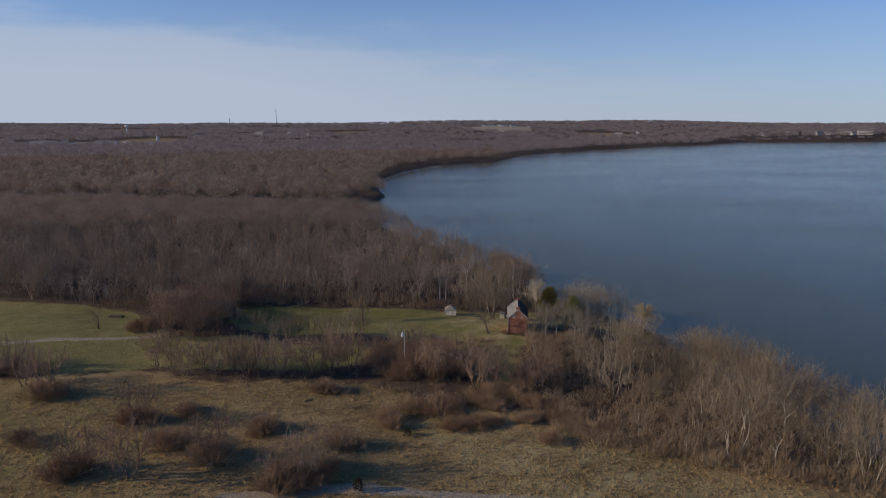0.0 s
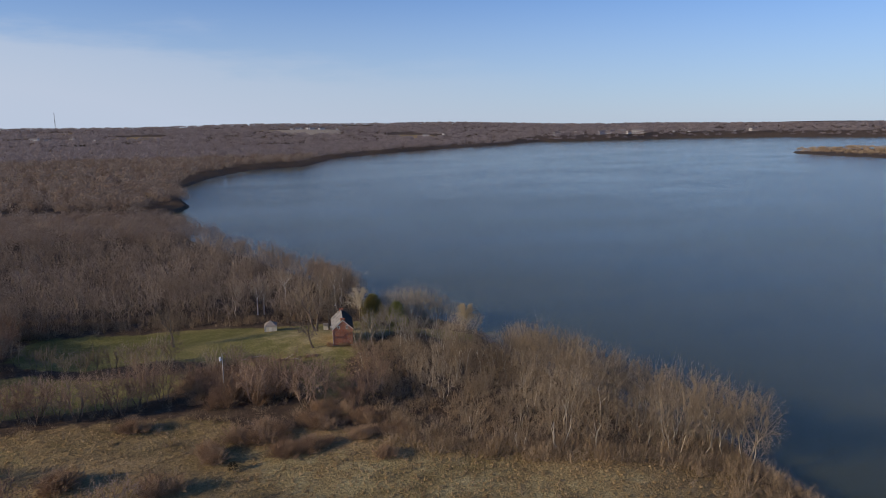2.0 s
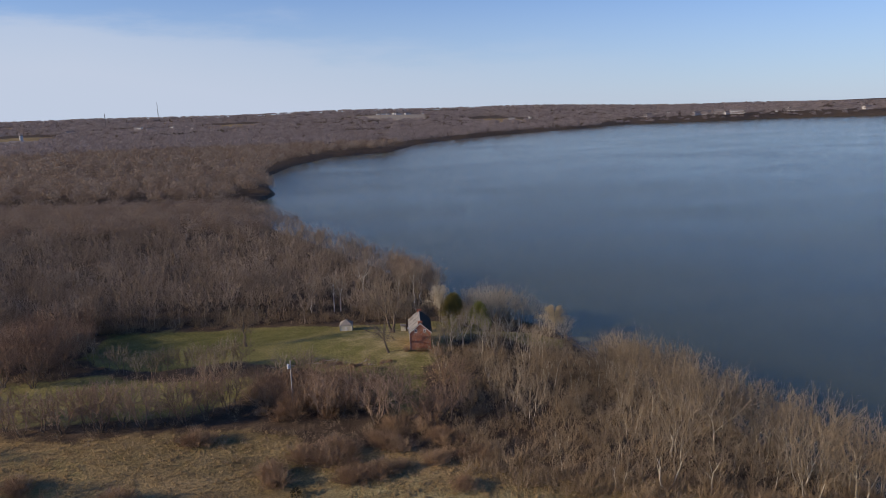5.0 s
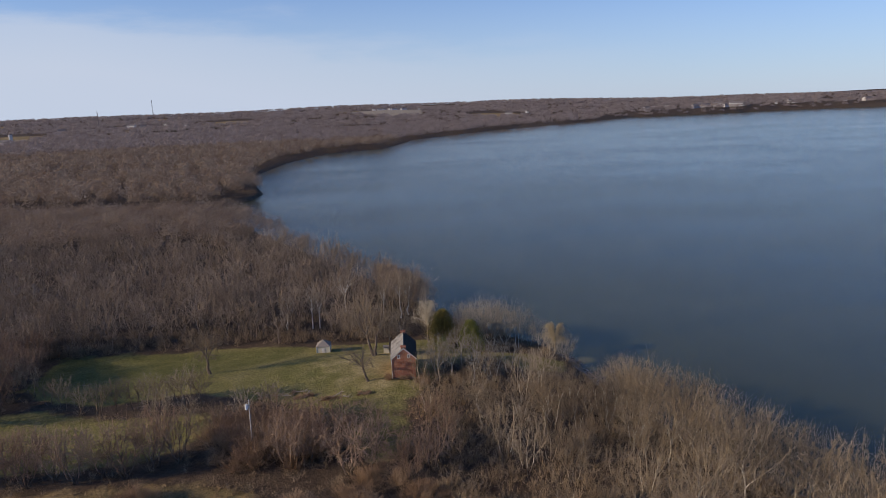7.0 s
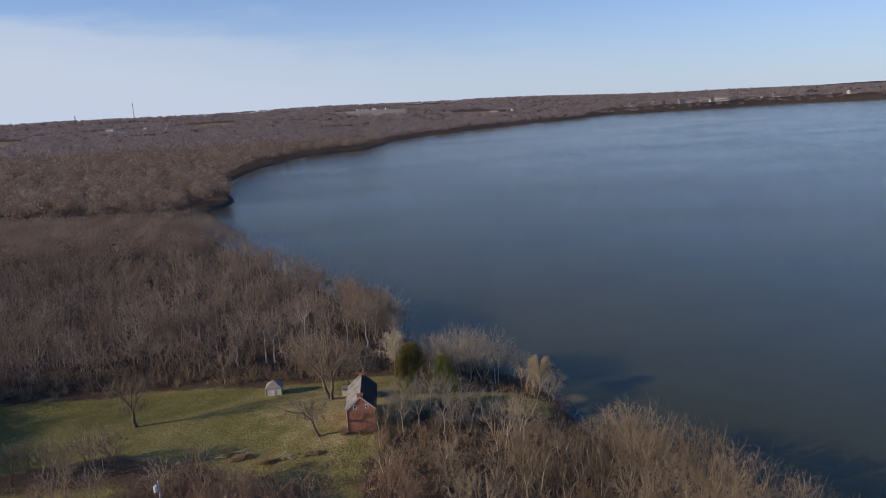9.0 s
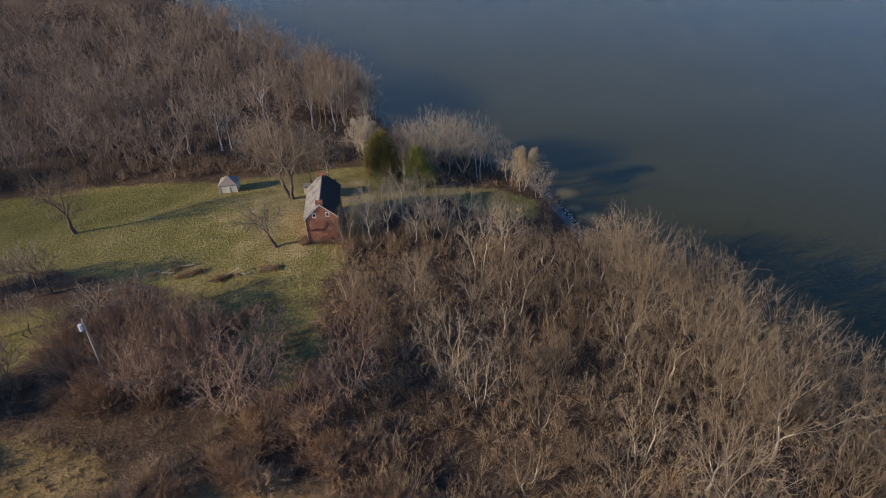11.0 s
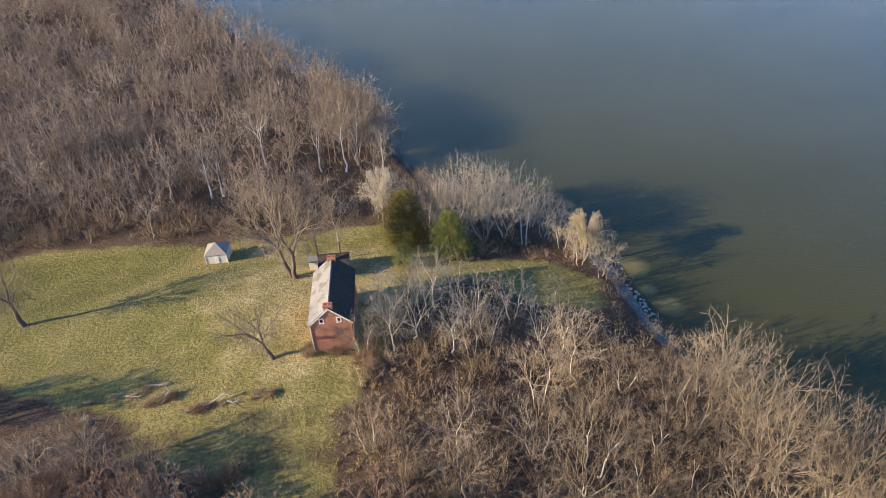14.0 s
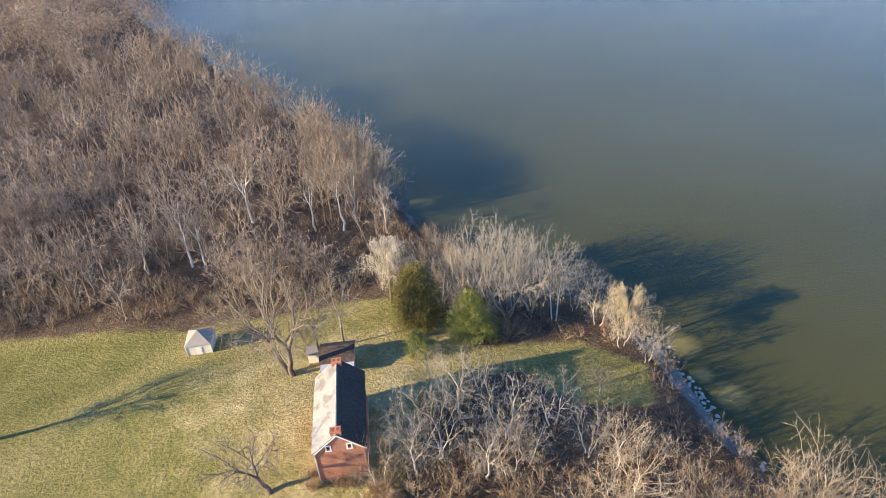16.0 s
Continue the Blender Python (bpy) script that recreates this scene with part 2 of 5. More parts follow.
def rim(poly, x, y, closed=True):
    """The distance from the outline."""
    x, y = np.asarray(x, float), np.asarray(y, float)
    best = np.full(x.shape, 1e9)
    pairs = list(zip(poly, poly[1:] + poly[:1])) if closed else list(zip(poly, poly[1:]))
    for (ax, ay), (bx, by) in pairs:
        dx, dy = bx - ax, by - ay
        k = np.clip(((x - ax) * dx + (y - ay) * dy) / (dx * dx + dy * dy), 0, 1)
        best = np.minimum(best, np.hypot(x - ax - k * dx, y - ay - k * dy))
    return best


def smooth(a, b, v):
    k = np.clip((np.asarray(v, float) - a) / (b - a), 0, 1)
    return k * k * (3 - 2 * k)


def inland(x, y):
    """Metres from the water, minus in the lake."""
    d = rim(SHORE, x, y)
    d = np.where(inside(SHORE, x, y), -d, d)
    e = rim(ISLAND, x, y)
    return np.where(inside(ISLAND, x, y), e, np.where(d < 0, np.maximum(d, -e), d))


def rise(x, y):
    """The height of the ground."""
    x, y = np.asarray(x, float), np.asarray(y, float)
    r = np.hypot(x, y)
    base = -3.0 * smooth(214, 240, y) + 0.8 * np.exp(-((x - 17) ** 2 + (y - 203) ** 2) / 500.0)
    base = base + 0.5 * np.sin(x * 0.045 + 1) * np.sin(y * 0.038) + 0.25 * np.sin(x * 0.13 + y * 0.09)
    far = smooth(1500, 4700, r)
    base = base + far * (38 + 7 * np.sin(x * 0.0016 + 0.6) + 3.5 * np.sin(x * 0.0047 + 2) + 3 * np.sin(y * 0.003)) * np.where(r > 4750, 0.9, 1)
    base = base + 17 * np.exp(-((x - 180) / 330.0) ** 2 - ((y - 2980) / 300.0) ** 2)
    d = inland(x, y)
    bank = -5.15 + 2.0 * smooth(0, 3, d) + (base + 3.15) * smooth(2, 38, d)
    return np.where(d > 0, bank, -5.15 - np.minimum(-d * 0.12, 2.5))


def mesh_of(name, verts, tris, tone=None, smooth_faces=False):
    """A mesh out of arrays of points and triangles, with a tone for each point."""
    me = bpy.data.meshes.new(name)
    verts, tris = np.asarray(verts, np.float32), np.asarray(tris, np.int32)
    me.vertices.add(len(verts))
    me.vertices.foreach_set("co", verts.ravel())
    me.loops.add(tris.size)
    me.loops.foreach_set("vertex_index", tris.ravel())
    me.polygons.add(len(tris))
    me.polygons.foreach_set("loop_start", np.arange(0, tris.size, tris.shape[1], dtype=np.int32))
    if smooth_faces:
        me.polygons.foreach_set("use_smooth", np.ones(len(tris), bool))
    if tone is not None:
        at = me.attributes.new("tone", "FLOAT", "POINT")
        at.data.foreach_set("value", np.asarray(tone, np.float32))
    me.update(calc_edges=True)
    return me


def spread_axis(marks):
    """Grid lines: (from, to, step) stretches, with growing steps between them."""
    out = []
    for a, b, k in marks:
        out += list(np.linspace(a, b, max(2, int(round((b - a) / k)) + 1))[:-1])
    return np.array(out + [marks[-1][1]])


GX = spread_axis([(-5000, -1500, 140), (-1500, -500, 50), (-500, -180, 12), (-180, 120, 2.2), (120, 400, 14), (400, 1600, 40), (1600, 5000, 140)])
GY = spread_axis([(-1600, -100, 120), (-100, 60, 12), (60, 290, 2.2), (290, 700, 8), (700, 2500, 36), (2500, 5000, 110)])
gx, gy = np.meshgrid(GX, GY)
gx, gy = gx.ravel(), gy.ravel()
gz = rise(gx, gy)

LAWN = [(-30, 206), (-12, 196), (3, 189.5), (12, 192), (22, 190), (28, 198), (29.5, 206), (33, 214), (45, 216), (56, 207), (64, 206), (67, 214),
        (58, 221), (44, 222), (34, 240), (24, 241), (10, 241), (-3, 240), (-19, 244), (-34, 247), (-45, 245), (-62, 246), (-79, 246), (-78, 224), (-70, 211), (-52, 204)]
MEADOW = [(-260, 262), (-144, 249), (-118, 238), (-104, 222), (-92, 205), (-88, 188), (-82, 174), (-110, 166), (-150, 182), (-260, 188)]
DRY = [(-150, -160), (-150, 160), (-110, 166), (-84, 172), (-60, 163), (-30, 164), (-12, 160), (-6, 150), (10, 150), (26, 141), (42, 133), (58, 127), (90, 119), (98, 90), (112, 60), (140, -100), (120, -160)]
GAP = [(-90, 200), (-84, 176), (-60, 172), (-34, 174), (-22, 184), (-26, 193), (-50, 196), (-66, 204)]
LANE = [(-10, 196), (-11, 186), (2, 180), (4, 172), (10, 164), (18, 162), (22, 168), (23, 180), (22.5, 193), (12, 195)]


def cover(poly, soft):
    d = rim(poly, gx, gy)
    return np.clip(np.where(inside(poly, gx, gy), d, -d) / soft * 0.5 + 0.5, 0, 1)


def line_cover(pts, half):
    return np.clip(1.2 - rim(pts, gx, gy, False) / half * 0.6, 0, 1)


nx, ny = len(GX), len(GY)
gi = np.arange(nx * ny).reshape(ny, nx)
quads = np.stack([gi[:-1, :-1], gi[:-1, 1:], gi[1:, 1:], gi[1:, :-1]], -1).reshape(-1, 4)
me = mesh_of("ground", np.stack([gx, gy, gz], -1), quads, smooth_faces=True)
FAR_FIELDS = [[(20, 3240), (345, 3240), (285, 2680), (165, 2630), (20, 2850)], [(-1270, 1960), (-850, 2080), (-735, 1790), (-1070, 1650)], [(-900, 2700), (-650, 2800), (-640, 2620), (-860, 2560)]]
far_field = np.clip((np.hypot(gx, gy) > 1900) * smooth(0.86, 0.95, 0.5 + 0.5 * np.sin(gx * 0.0063 + 1.3) * np.sin(gy * 0.0041 + gx * 0.001)) * (gx < 700), 0, 1)
for key, val in (("worn", np.maximum(0.5 * cover([(-12, 148), (-8, 122), (8, 100), (60, 98), (92, 112), (58, 124), (29, 138), (10, 147)], 10), 0.75 * cover([(-6, 226), (2, 206), (8, 193), (20, 193), (27, 199), (44, 213), (46, 222), (30, 240), (12, 238)], 16))), ("lawn", np.maximum.reduce([cover(LAWN, 2.5), cover(MEADOW, 4), 0.62 * cover(LANE, 5), cover(GAP, 4)])), ("dry", np.maximum.reduce([cover(DRY, 5), far_field])),
                 ("track", np.maximum.reduce([line_cover([(-40, 108), (-18, 111.5), (4, 110), (22, 108), (40, 99)], 1.4), line_cover([(-180, 188), (-129, 194), (-94, 201)], 1.2)] + [cover(f, 20) for f in FAR_FIELDS]))):
    at = me.attributes.new(key, "FLOAT", "POINT")
    at.data.foreach_set("value", val.astype(np.float32))
# greener grass north-west; the west field's green and its shade put into the colour
at = me.attributes.new("lush_shade", "FLOAT", "POINT")
at.data.foreach_set("value", np.maximum(0.72 * cover([(-80, 250), (-6, 243), (-4, 240), (-7, 233), (-13, 227), (-22, 224), (-40, 219), (-80, 216)], 4), 0.45 * cover([(-150, 165), (-84, 172), (-48, 163), (-40, 140), (-46, 118), (-52, 60), (-60, -160), (-150, -160)], 14)).astype(np.float32))
at = me.attributes.new("gravel", "FLOAT", "POINT")
at.data.foreach_set("value", np.maximum(line_cover([(67.5, 223), (68.8, 219.5), (69.9, 214), (70.6, 207), (71.2, 198)], 1.5), 0.6 * line_cover([(47, 249), (40, 262), (34, 282), (27, 298)], 1.3)).astype(np.float32))
me.materials.append(GROUND)
tagged(new("ground", me), "lawn, dry grass field and leaf-littered woodland floor", "ground", kind="structure")

water = bpy.data.meshes.new("water")
water.from_pydata([(-1400, -1400, LAKE), (3200, -1400, LAKE), (3200, 2700, LAKE), (-1400, 2700, LAKE)], [], [(0, 1, 2, 3)])
water.materials.append(WATER)
tagged(new("water", water), "blue lake with small ripples and silty green shallows", "lake", kind="structure")


# ---- bare trees ----
def tubes(segs, sides):
    """Tapered tubes; where the far radius is nought, a point."""
    s = np.asarray(segs, float)
    p, q, ra, rb = s[:, :3], s[:, 3:6], s[:, 6], s[:, 7]
    d = q - p
    d /= np.linalg.norm(d, axis=1, keepdims=True) + 1e-9
    ref = np.where(np.abs(d[:, 2:3]) > 0.9, [[1.0, 0, 0]], [[0, 0, 1.0]])
    u = np.cross(d, ref)
    u /= np.linalg.norm(u, axis=1, keepdims=True) + 1e-9
    v = np.cross(d, u)
    a = np.arange(sides) * 2 * np.pi / sides
    ring = np.cos(a)[None, :, None] * u[:, None] + np.sin(a)[None, :, None] * v[:, None]
    k, kn = np.arange(sides), (np.arange(sides) + 1) % sides
    if np.all(rb == 0):
        verts = np.concatenate([p[:, None] + ring * ra[:, None, None], q[:, None]], 1)
        tri = np.stack([k, kn, np.full(sides, sides)], -1)
        n = sides + 1
    else:
        verts = np.concatenate([p[:, None] + ring * ra[:, None, None], q[:, None] + ring * rb[:, None, None]], 1)
        tri = np.concatenate([np.stack([k, kn, kn + sides], -1), np.stack([k, kn + sides, k + sides], -1)])
        n = 2 * sides
    tris = tri[None] + (np.arange(len(s)) * n)[:, None, None]
    return verts.reshape(-1, 3), tris.reshape(-1, 3)


def blades(segs):
    """Fine twigs: slim tapering slivers, each turned its own way."""
    s = np.asarray(segs, float)
    p, q, w = s[:, :3], s[:, 3:6], s[:, 6]
    side = np.cross(q - p, np.random.default_rng(len(s)).normal(0, 1, p.shape))
    side *= w[:, None] / (np.linalg.norm(side, axis=1, keepdims=True) + 1e-9)
    return np.stack([p - side, p + side, q], 1).reshape(-1, 3), np.arange(len(s) * 3).reshape(-1, 3)


def joined(parts):
    vs, ts, n = [], [], 0
    for v, t in parts:
        vs.append(v)
        ts.append(t + n)
        n += len(v)
    return np.concatenate(vs), np.concatenate(ts)


def unit(v):
    return v / (np.linalg.norm(v) + 1e-9)


def wander(rng, p, d, length, n, wob, lift):
    pts = [p]
    for _ in range(n):
        d = unit(d + rng.normal(0, wob, 3) + np.array([0, 0, lift]))
        p = p + d * length / n
        pts.append(p)
    return pts


def chain(pts, ra, rb, end=False):
    n = len(pts) - 1
    r = [ra + (rb - ra) * k / n for k in range(n + 1)]
    return [(*pts[k], *pts[k + 1], r[k], r[k + 1]) for k in range(n)]


def crown_points(rng, n, height, width, low, reach):
    """Where the outer branches end: a lobed dome that narrows towards the fork, fullest towards its skin."""
    mid = low + 0.5 * (height - low)
    up = rng.uniform(-0.9, 1.0, n)
    az = rng.uniform(0, 6.283, n)
    flat = np.where(up > 0, np.sqrt(1 - up * up), 1 + 0.7 * up)
    lobes = 1 + sum(rng.uniform(0.05, 0.12) * np.sin(az * k + rng.uniform(0, 6.283) + up * rng.uniform(-3, 3)) for k in (1, 2, 3, 5))
    k = rng.uniform(0.05, 1.0, n) ** 0.45 * lobes
    z = np.where(up > 0, up * k * (height - mid), up * (mid - low)) + mid
    lean = np.clip((z - low * 0.6) / (height - low * 0.6), 0, 1)
    return np.stack([np.cos(az) * flat * k * width / 2 + reach[0] * lean, np.sin(az) * flat * k * width / 2 + reach[1] * lean, z], -1)


def forked_tree(seed, height, width, fork=0.25, stems=1, thick=0.016, sprays=1700, twig=0.014, twig_len=0.6, light=False, reach=(0, 0)):
    """A leafless tree: a trunk or several that part again and again towards the ends of a domed crown, and twigs. Gives trunks, boughs and twigs as (points, triangles)."""
    rng = np.random.default_rng(seed)
    trunk, stout, slim, thin, fine = [], [], [], [], []
    n = max(40, sprays // 8)
    r_tip = twig * (1.25 if light else 1.15)
    power = math.log(0.6 * thick * height / r_tip) / math.log(n)
    heart = np.array([reach[0] * 0.5, reach[1] * 0.5, height * 0.45])

    def limb(p, q, d, ra, rb, count):
        mid = (p + q) / 2 + d * np.linalg.norm(q - p) * 0.06 + rng.normal(0, 0.025, 3) * np.linalg.norm(q - p)
        if count == 1 or (light and count < 4):
            thin.append((*p, *q, ra * (1.0 if light else 0.75), 0))
        else:
            rows = slim if rb < twig * 4 or light else stout
            if light and count < 14:
                rows.append((*p, *q, ra, rb))
            else:
                rows.extend([(*p, *mid, ra, (ra + rb) / 2), (*mid, *q, (ra + rb) / 2, rb)])
        return unit(q - mid)

    def grow(p, d, pts, r):
        c = pts.mean(axis=0)
        m = len(pts)
        if m == 1:
            limb(p, c, d, r, r_tip * 0.5, 1)
            leave(p, c)
            return
        share = rng.uniform(0.1, 0.24) if m > 24 else rng.uniform(0.2, 0.42)
        q = p + (c - p) * share
        q = q + (d * 0.5 + np.array([0, 0, 0.5])) * np.linalg.norm(q - p) * rng.uniform(0.05, 0.3) + np.array([0, 0, (0.2 if m > 24 else 0.04) * np.linalg.norm(q - p)])
        rb = r_tip * m ** power
        d2 = limb(p, q, d, r, min(r, rb), m)
        if m < 5:
            leave(p, q)
        off = (pts - c) * np.array([1, 1, 0.55])
        axis = np.linalg.eigh(off.T @ off + np.eye(3) * 1e-6)[1][:, -1]
        axis = unit(axis + rng.normal(0, 0.3, 3))
        order = np.argsort(off @ axis)
        cut = min(max(1, int(round(m * rng.choice((0.22, 0.38, 0.5, 0.5, 0.62, 0.78))))), m - 1)
        for group in (order[:cut], order[cut:]):
            grow(q, d2, pts[group], min(r * 0.9, r_tip * len(group) ** power * 1.1))

    def leave(p, q):
        d = unit(q - p)
        for _ in range(5 if light else 6):
            f = rng.uniform(0.2, 1.0)
            tp = p + (q - p) * f
            td = unit(d + rng.normal(0, 0.5, 3) + 0.2 * unit(tp - heart))
            fine.append((*tp, *(tp + td * twig_len * rng.uniform(0.5, 1.25)), twig * (1.0 if light else 0.85), 0))

    ends = crown_points(rng, n, height * 0.97, width * 0.95, height * (0.08 + fork * 0.5), reach)
    turn = rng.uniform(0, 6.283)
    slot = ((np.arctan2(ends[:, 1] - reach[1] * 0.7, ends[:, 0] - reach[0] * 0.7) + turn) % 6.2832 / 6.2832 * stems).astype(int) % stems
    for st in range(stems):
        pts = ends[slot == st]
        if len(pts) < 3:
            continue
        c = pts.mean(axis=0)
        way = unit(np.array([c[0], c[1], 0])) if stems > 1 else np.zeros(3)
        foot = way * 0.4
        top = foot + (c - foot) * np.array([0.3, 0.3, 0]) + np.array([0, 0, height * fork * rng.uniform(0.6, 0.85)])
        r0 = max(thick * height * (1 if stems == 1 else 0.66), twig * 2)
        bend = (foot + top) / 2 + np.array([*rng.normal(0, 0.02 * height, 2), 0])
        d = unit(top - bend)
        line = [foot - np.array([0, 0, 0.4]), foot + (bend - foot) * 0.25, bend, top]
        radii = [r0 * 1.25, r0, r0 * 0.9, r0 * 0.78]
        trunk.append([(*line[k], *line[k + 1], radii[k], radii[k + 1]) for k in range(3)])
        grow(top, d, pts, r0 * 0.78)
    boughs = tubes(stout if stout else slim, 3 if light else 5)
    outer = [blades(thin), blades(fine)] + ([tubes(slim, 3)] if slim and stout else [])
    return [tubes(rows, 4 if light else 7) for rows in trunk], boughs, joined(outer)


def whole(tree):
    return joined([*tree[0], *tree[1:]])


def shrub(seed, height, stems=16, twigs=9, twig=0.02, width=0.7):
    """A leafless bush: stems fanning from the root, with twigs."""
    rng = np.random.default_rng(seed)
    stem, fine = [], []
    for i in range(stems):
        az, tilt = rng.uniform(0, 6.28), rng.uniform(0.05, 1.0) * width
        d = np.array([math.cos(az) * math.sin(tilt), math.sin(az) * math.sin(tilt), math.cos(tilt)])
        ln = height * rng.uniform(0.6, 1.05)
        pts = wander(rng, np.array([d[0] * height * 0.25, d[1] * height * 0.25, -0.1]), d, ln, 2, 0.12, 0.05)
        stem += chain(pts, twig * 1.6, twig * 0.8)
        for _ in range(twigs):
            g = rng.uniform(0.15, 1.0)
            m = 0 if g < 0.5 else 1
            tp = pts[m] + (pts[m + 1] - pts[m]) * (g * 2 - m)
            td = unit(unit(pts[m + 1] - pts[m]) + rng.normal(0, 0.55, 3))
            fine.append((*tp, *(tp + td * height * rng.uniform(0.18, 0.42)), twig * 0.8, 0))
    return joined([blades(stem), blades(fine)])


def far_crown(seed, height, n, twig, width=0.7):
    """A bare tree far off: the stem and the short boughs and sprays that fill its rounded crown."""
    rng = np.random.default_rng(seed)
    pts, face = [], []
    for i in range(n):
        sp = -0.55 + 1.54 * (i + rng.uniform(0, 1)) / n
        cp, az = math.sqrt(max(0, 1 - sp * sp)), i * 2.4 + rng.uniform(-0.8, 0.8)
        k = rng.uniform(0.45, 1.0)
        way = np.array([math.cos(az) * cp, math.sin(az) * cp, sp])
        tip = way * np.array([width * height / 2, width * height / 2, 0.38 * height]) * k + np.array([0, 0, 0.6 * height])
        norm = unit(way + rng.normal(0, 0.6, 3))
        d = unit(np.cross(norm, rng.normal(0, 1, 3))) * twig * 5.0 * rng.uniform(0.7, 1.3)
        s = np.cross(norm, unit(d)) * twig * rng.uniform(0.7, 1.3)
        pts += [tip - d * 0.5 - s, tip - d * 0.5 + s, tip + d * 0.6]
    return np.array(pts), np.arange(3 * n).reshape(-1, 3)


def scatter(name, kinds, xs, ys, sizes, rng, mat, label, category, sink=0.0):
    """Many alike plants in one object of kind stuff, each turned, sized and toned by itself."""
    zs = rise(xs, ys) - sink
    vs, ts, tones, n = [], [], [], 0
    for x, y, z, s in zip(xs, ys, zs, sizes):
        v, t = kinds[rng.integers(len(kinds))]
        a = rng.uniform(0, 6.28)
        c, w = math.cos(a), math.sin(a)
        m = np.array([[c, -w, 0], [w, c, 0], [0, 0, rng.uniform(0.88, 1.12)]]) * s
        vs.append(v @ m.T + (x, y, z))
        ts.append(t + n)
        tones.append(np.full(len(v), rng.uniform(0, 1)))
        n += len(v)
    me = mesh_of(name, np.concatenate(vs), np.concatenate(ts), np.concatenate(tones))
    me.materials.append(mat)
    return tagged(new(name, me), label, category, kind="stuff")


def sprinkle(rng, box, count, keep):
    """Random places within a box of (x0, y0, x1, y1) that keep() lets stand."""
    x, y = rng.uniform(box[0], box[2], count), rng.uniform(box[1], box[3], count)
    k = keep(x, y)
    return x[k], y[k]


def mesh_thing(name, label, category, parts, m, group="", mats=None):
    """A thing: an empty with a mesh for each part."""
    root = new(name)
    tagged(root, label, category, group)
    for pname, v, t, mat, *more in parts:
        me = mesh_of(pname, v, t)
        me.materials.append(mat)
        if more:                              # boughs first, then twigs
            me.materials.append(more[1])
            me.polygons.foreach_set("material_index", (np.arange(len(t)) >= more[0]).astype(np.int32))
        new(pname, me).parent = root
    root.matrix_basis = m
    return root


def stand(x, y, turn=0, size=1.0, sink=0.0):
    return pose(x, y, float(rise(x, y)) - sink, 0, 0, turn) @ Matrix.Diagonal((size, size, size, 1))


def tree_kind(seed, bark, stem=None, twig_bark=None, **kw):
    t, b, f = forked_tree(seed, **kw)
    return [("trunk", *one, stem or (TRUNK_BARK if bark == BARK else bark)) for one in t] + [("crown", *joined([b, f]), bark, len(b[1]), twig_bark or TWIG_OF.get(bark.name, bark))]


def plant(kinds, places, name, label, group, rng, sizes=(0.85, 1.15), fit=None):
    """Trees as things: the first of each kind is built, the others are copies."""
    first = {}
    for x, y in places:
        k = int(rng.integers(len(kinds)))
        s = rng.uniform(*sizes) * (fit(x, y) if fit else 1.0)
        m = stand(x, y, rng.uniform(0, 360), 1.0)
        if k not in first:
            ob = first[k] = mesh_thing(name, label, "tree", kinds[k], m, group)
        else:
            ob = copy_thing(first[k], m)
        ob.scale = (s, s, s * rng.uniform(0.9, 1.1))


rng = np.random.default_rng(7)

def part(name, bm, mat, parent, label=""):
    """A bmesh as one mesh object under a thing or a part."""
    bmesh.ops.recalc_face_normals(bm, faces=bm.faces)
    me = bpy.data.meshes.new(name)
    bm.to_mesh(me)
    bm.free()
    me.materials.append(mat)
    ob = new(name, me)
    ob.parent = parent
    if label:
        tagged(ob, label)
    return ob


def box(bm, x0, y0, z0, x1, y1, z1):
    v = [bm.verts.new(p) for p in ((x0, y0, z0), (x1, y0, z0), (x1, y1, z0), (x0, y1, z0), (x0, y0, z1), (x1, y0, z1), (x1, y1, z1), (x0, y1, z1))]
    for f in ((3, 2, 1, 0), (4, 5, 6, 7), (0, 1, 5, 4), (1, 2, 6, 5), (2, 3, 7, 6), (3, 0, 4, 7)):
        bm.faces.new([v[k] for k in f])
    return bm


def prism(bm, outline, y0, y1):
    """An upright outline of (x, z), from y0 to y1."""
    a = [bm.verts.new((x, y0, z)) for x, z in outline]
    b = [bm.verts.new((x, y1, z)) for x, z in outline]
    bm.faces.new(a)
    bm.faces.new(b[::-1])
    n = len(outline)
    for k in range(n):
        bm.faces.new((a[k], b[k], b[(k + 1) % n], a[(k + 1) % n]))
    return bm


def rod(bm, p, q, ra, rb, sides=8):
    v, t = tubes([(*p, *q, ra, max(rb, 1e-4))], sides)
    vs = [bm.verts.new(c) for c in v]
    for f in t:
        bm.faces.new([vs[k] for k in f])
    bm.faces.new(vs[:sides][::-1])
    bm.faces.new(vs[sides:])
    return bm


# ---- trees: the wood along the near shore ----
SHORE_WOOD = [(25, 203), (23.5, 196), (24.5, 186), (23, 176), (27, 170), (26, 150), (29, 137), (44, 128), (58, 122), (88, 113), (104, 104), (120, 60), (200, 60), (200, 210), (70, 199), (60, 199), (47, 203), (33, 204)]


def spaced(poly, area, gap, rng, count=5000):
    x, y = sprinkle(rng, area, count, lambda a, b: inside(poly, a, b) & (inland(a, b) > 0.6))
    out = []
    for p in zip(x, y):
        if all((p[0] - q[0]) ** 2 + (p[1] - q[1]) ** 2 > gap * gap for q in out):
            out.append(p)
    return out


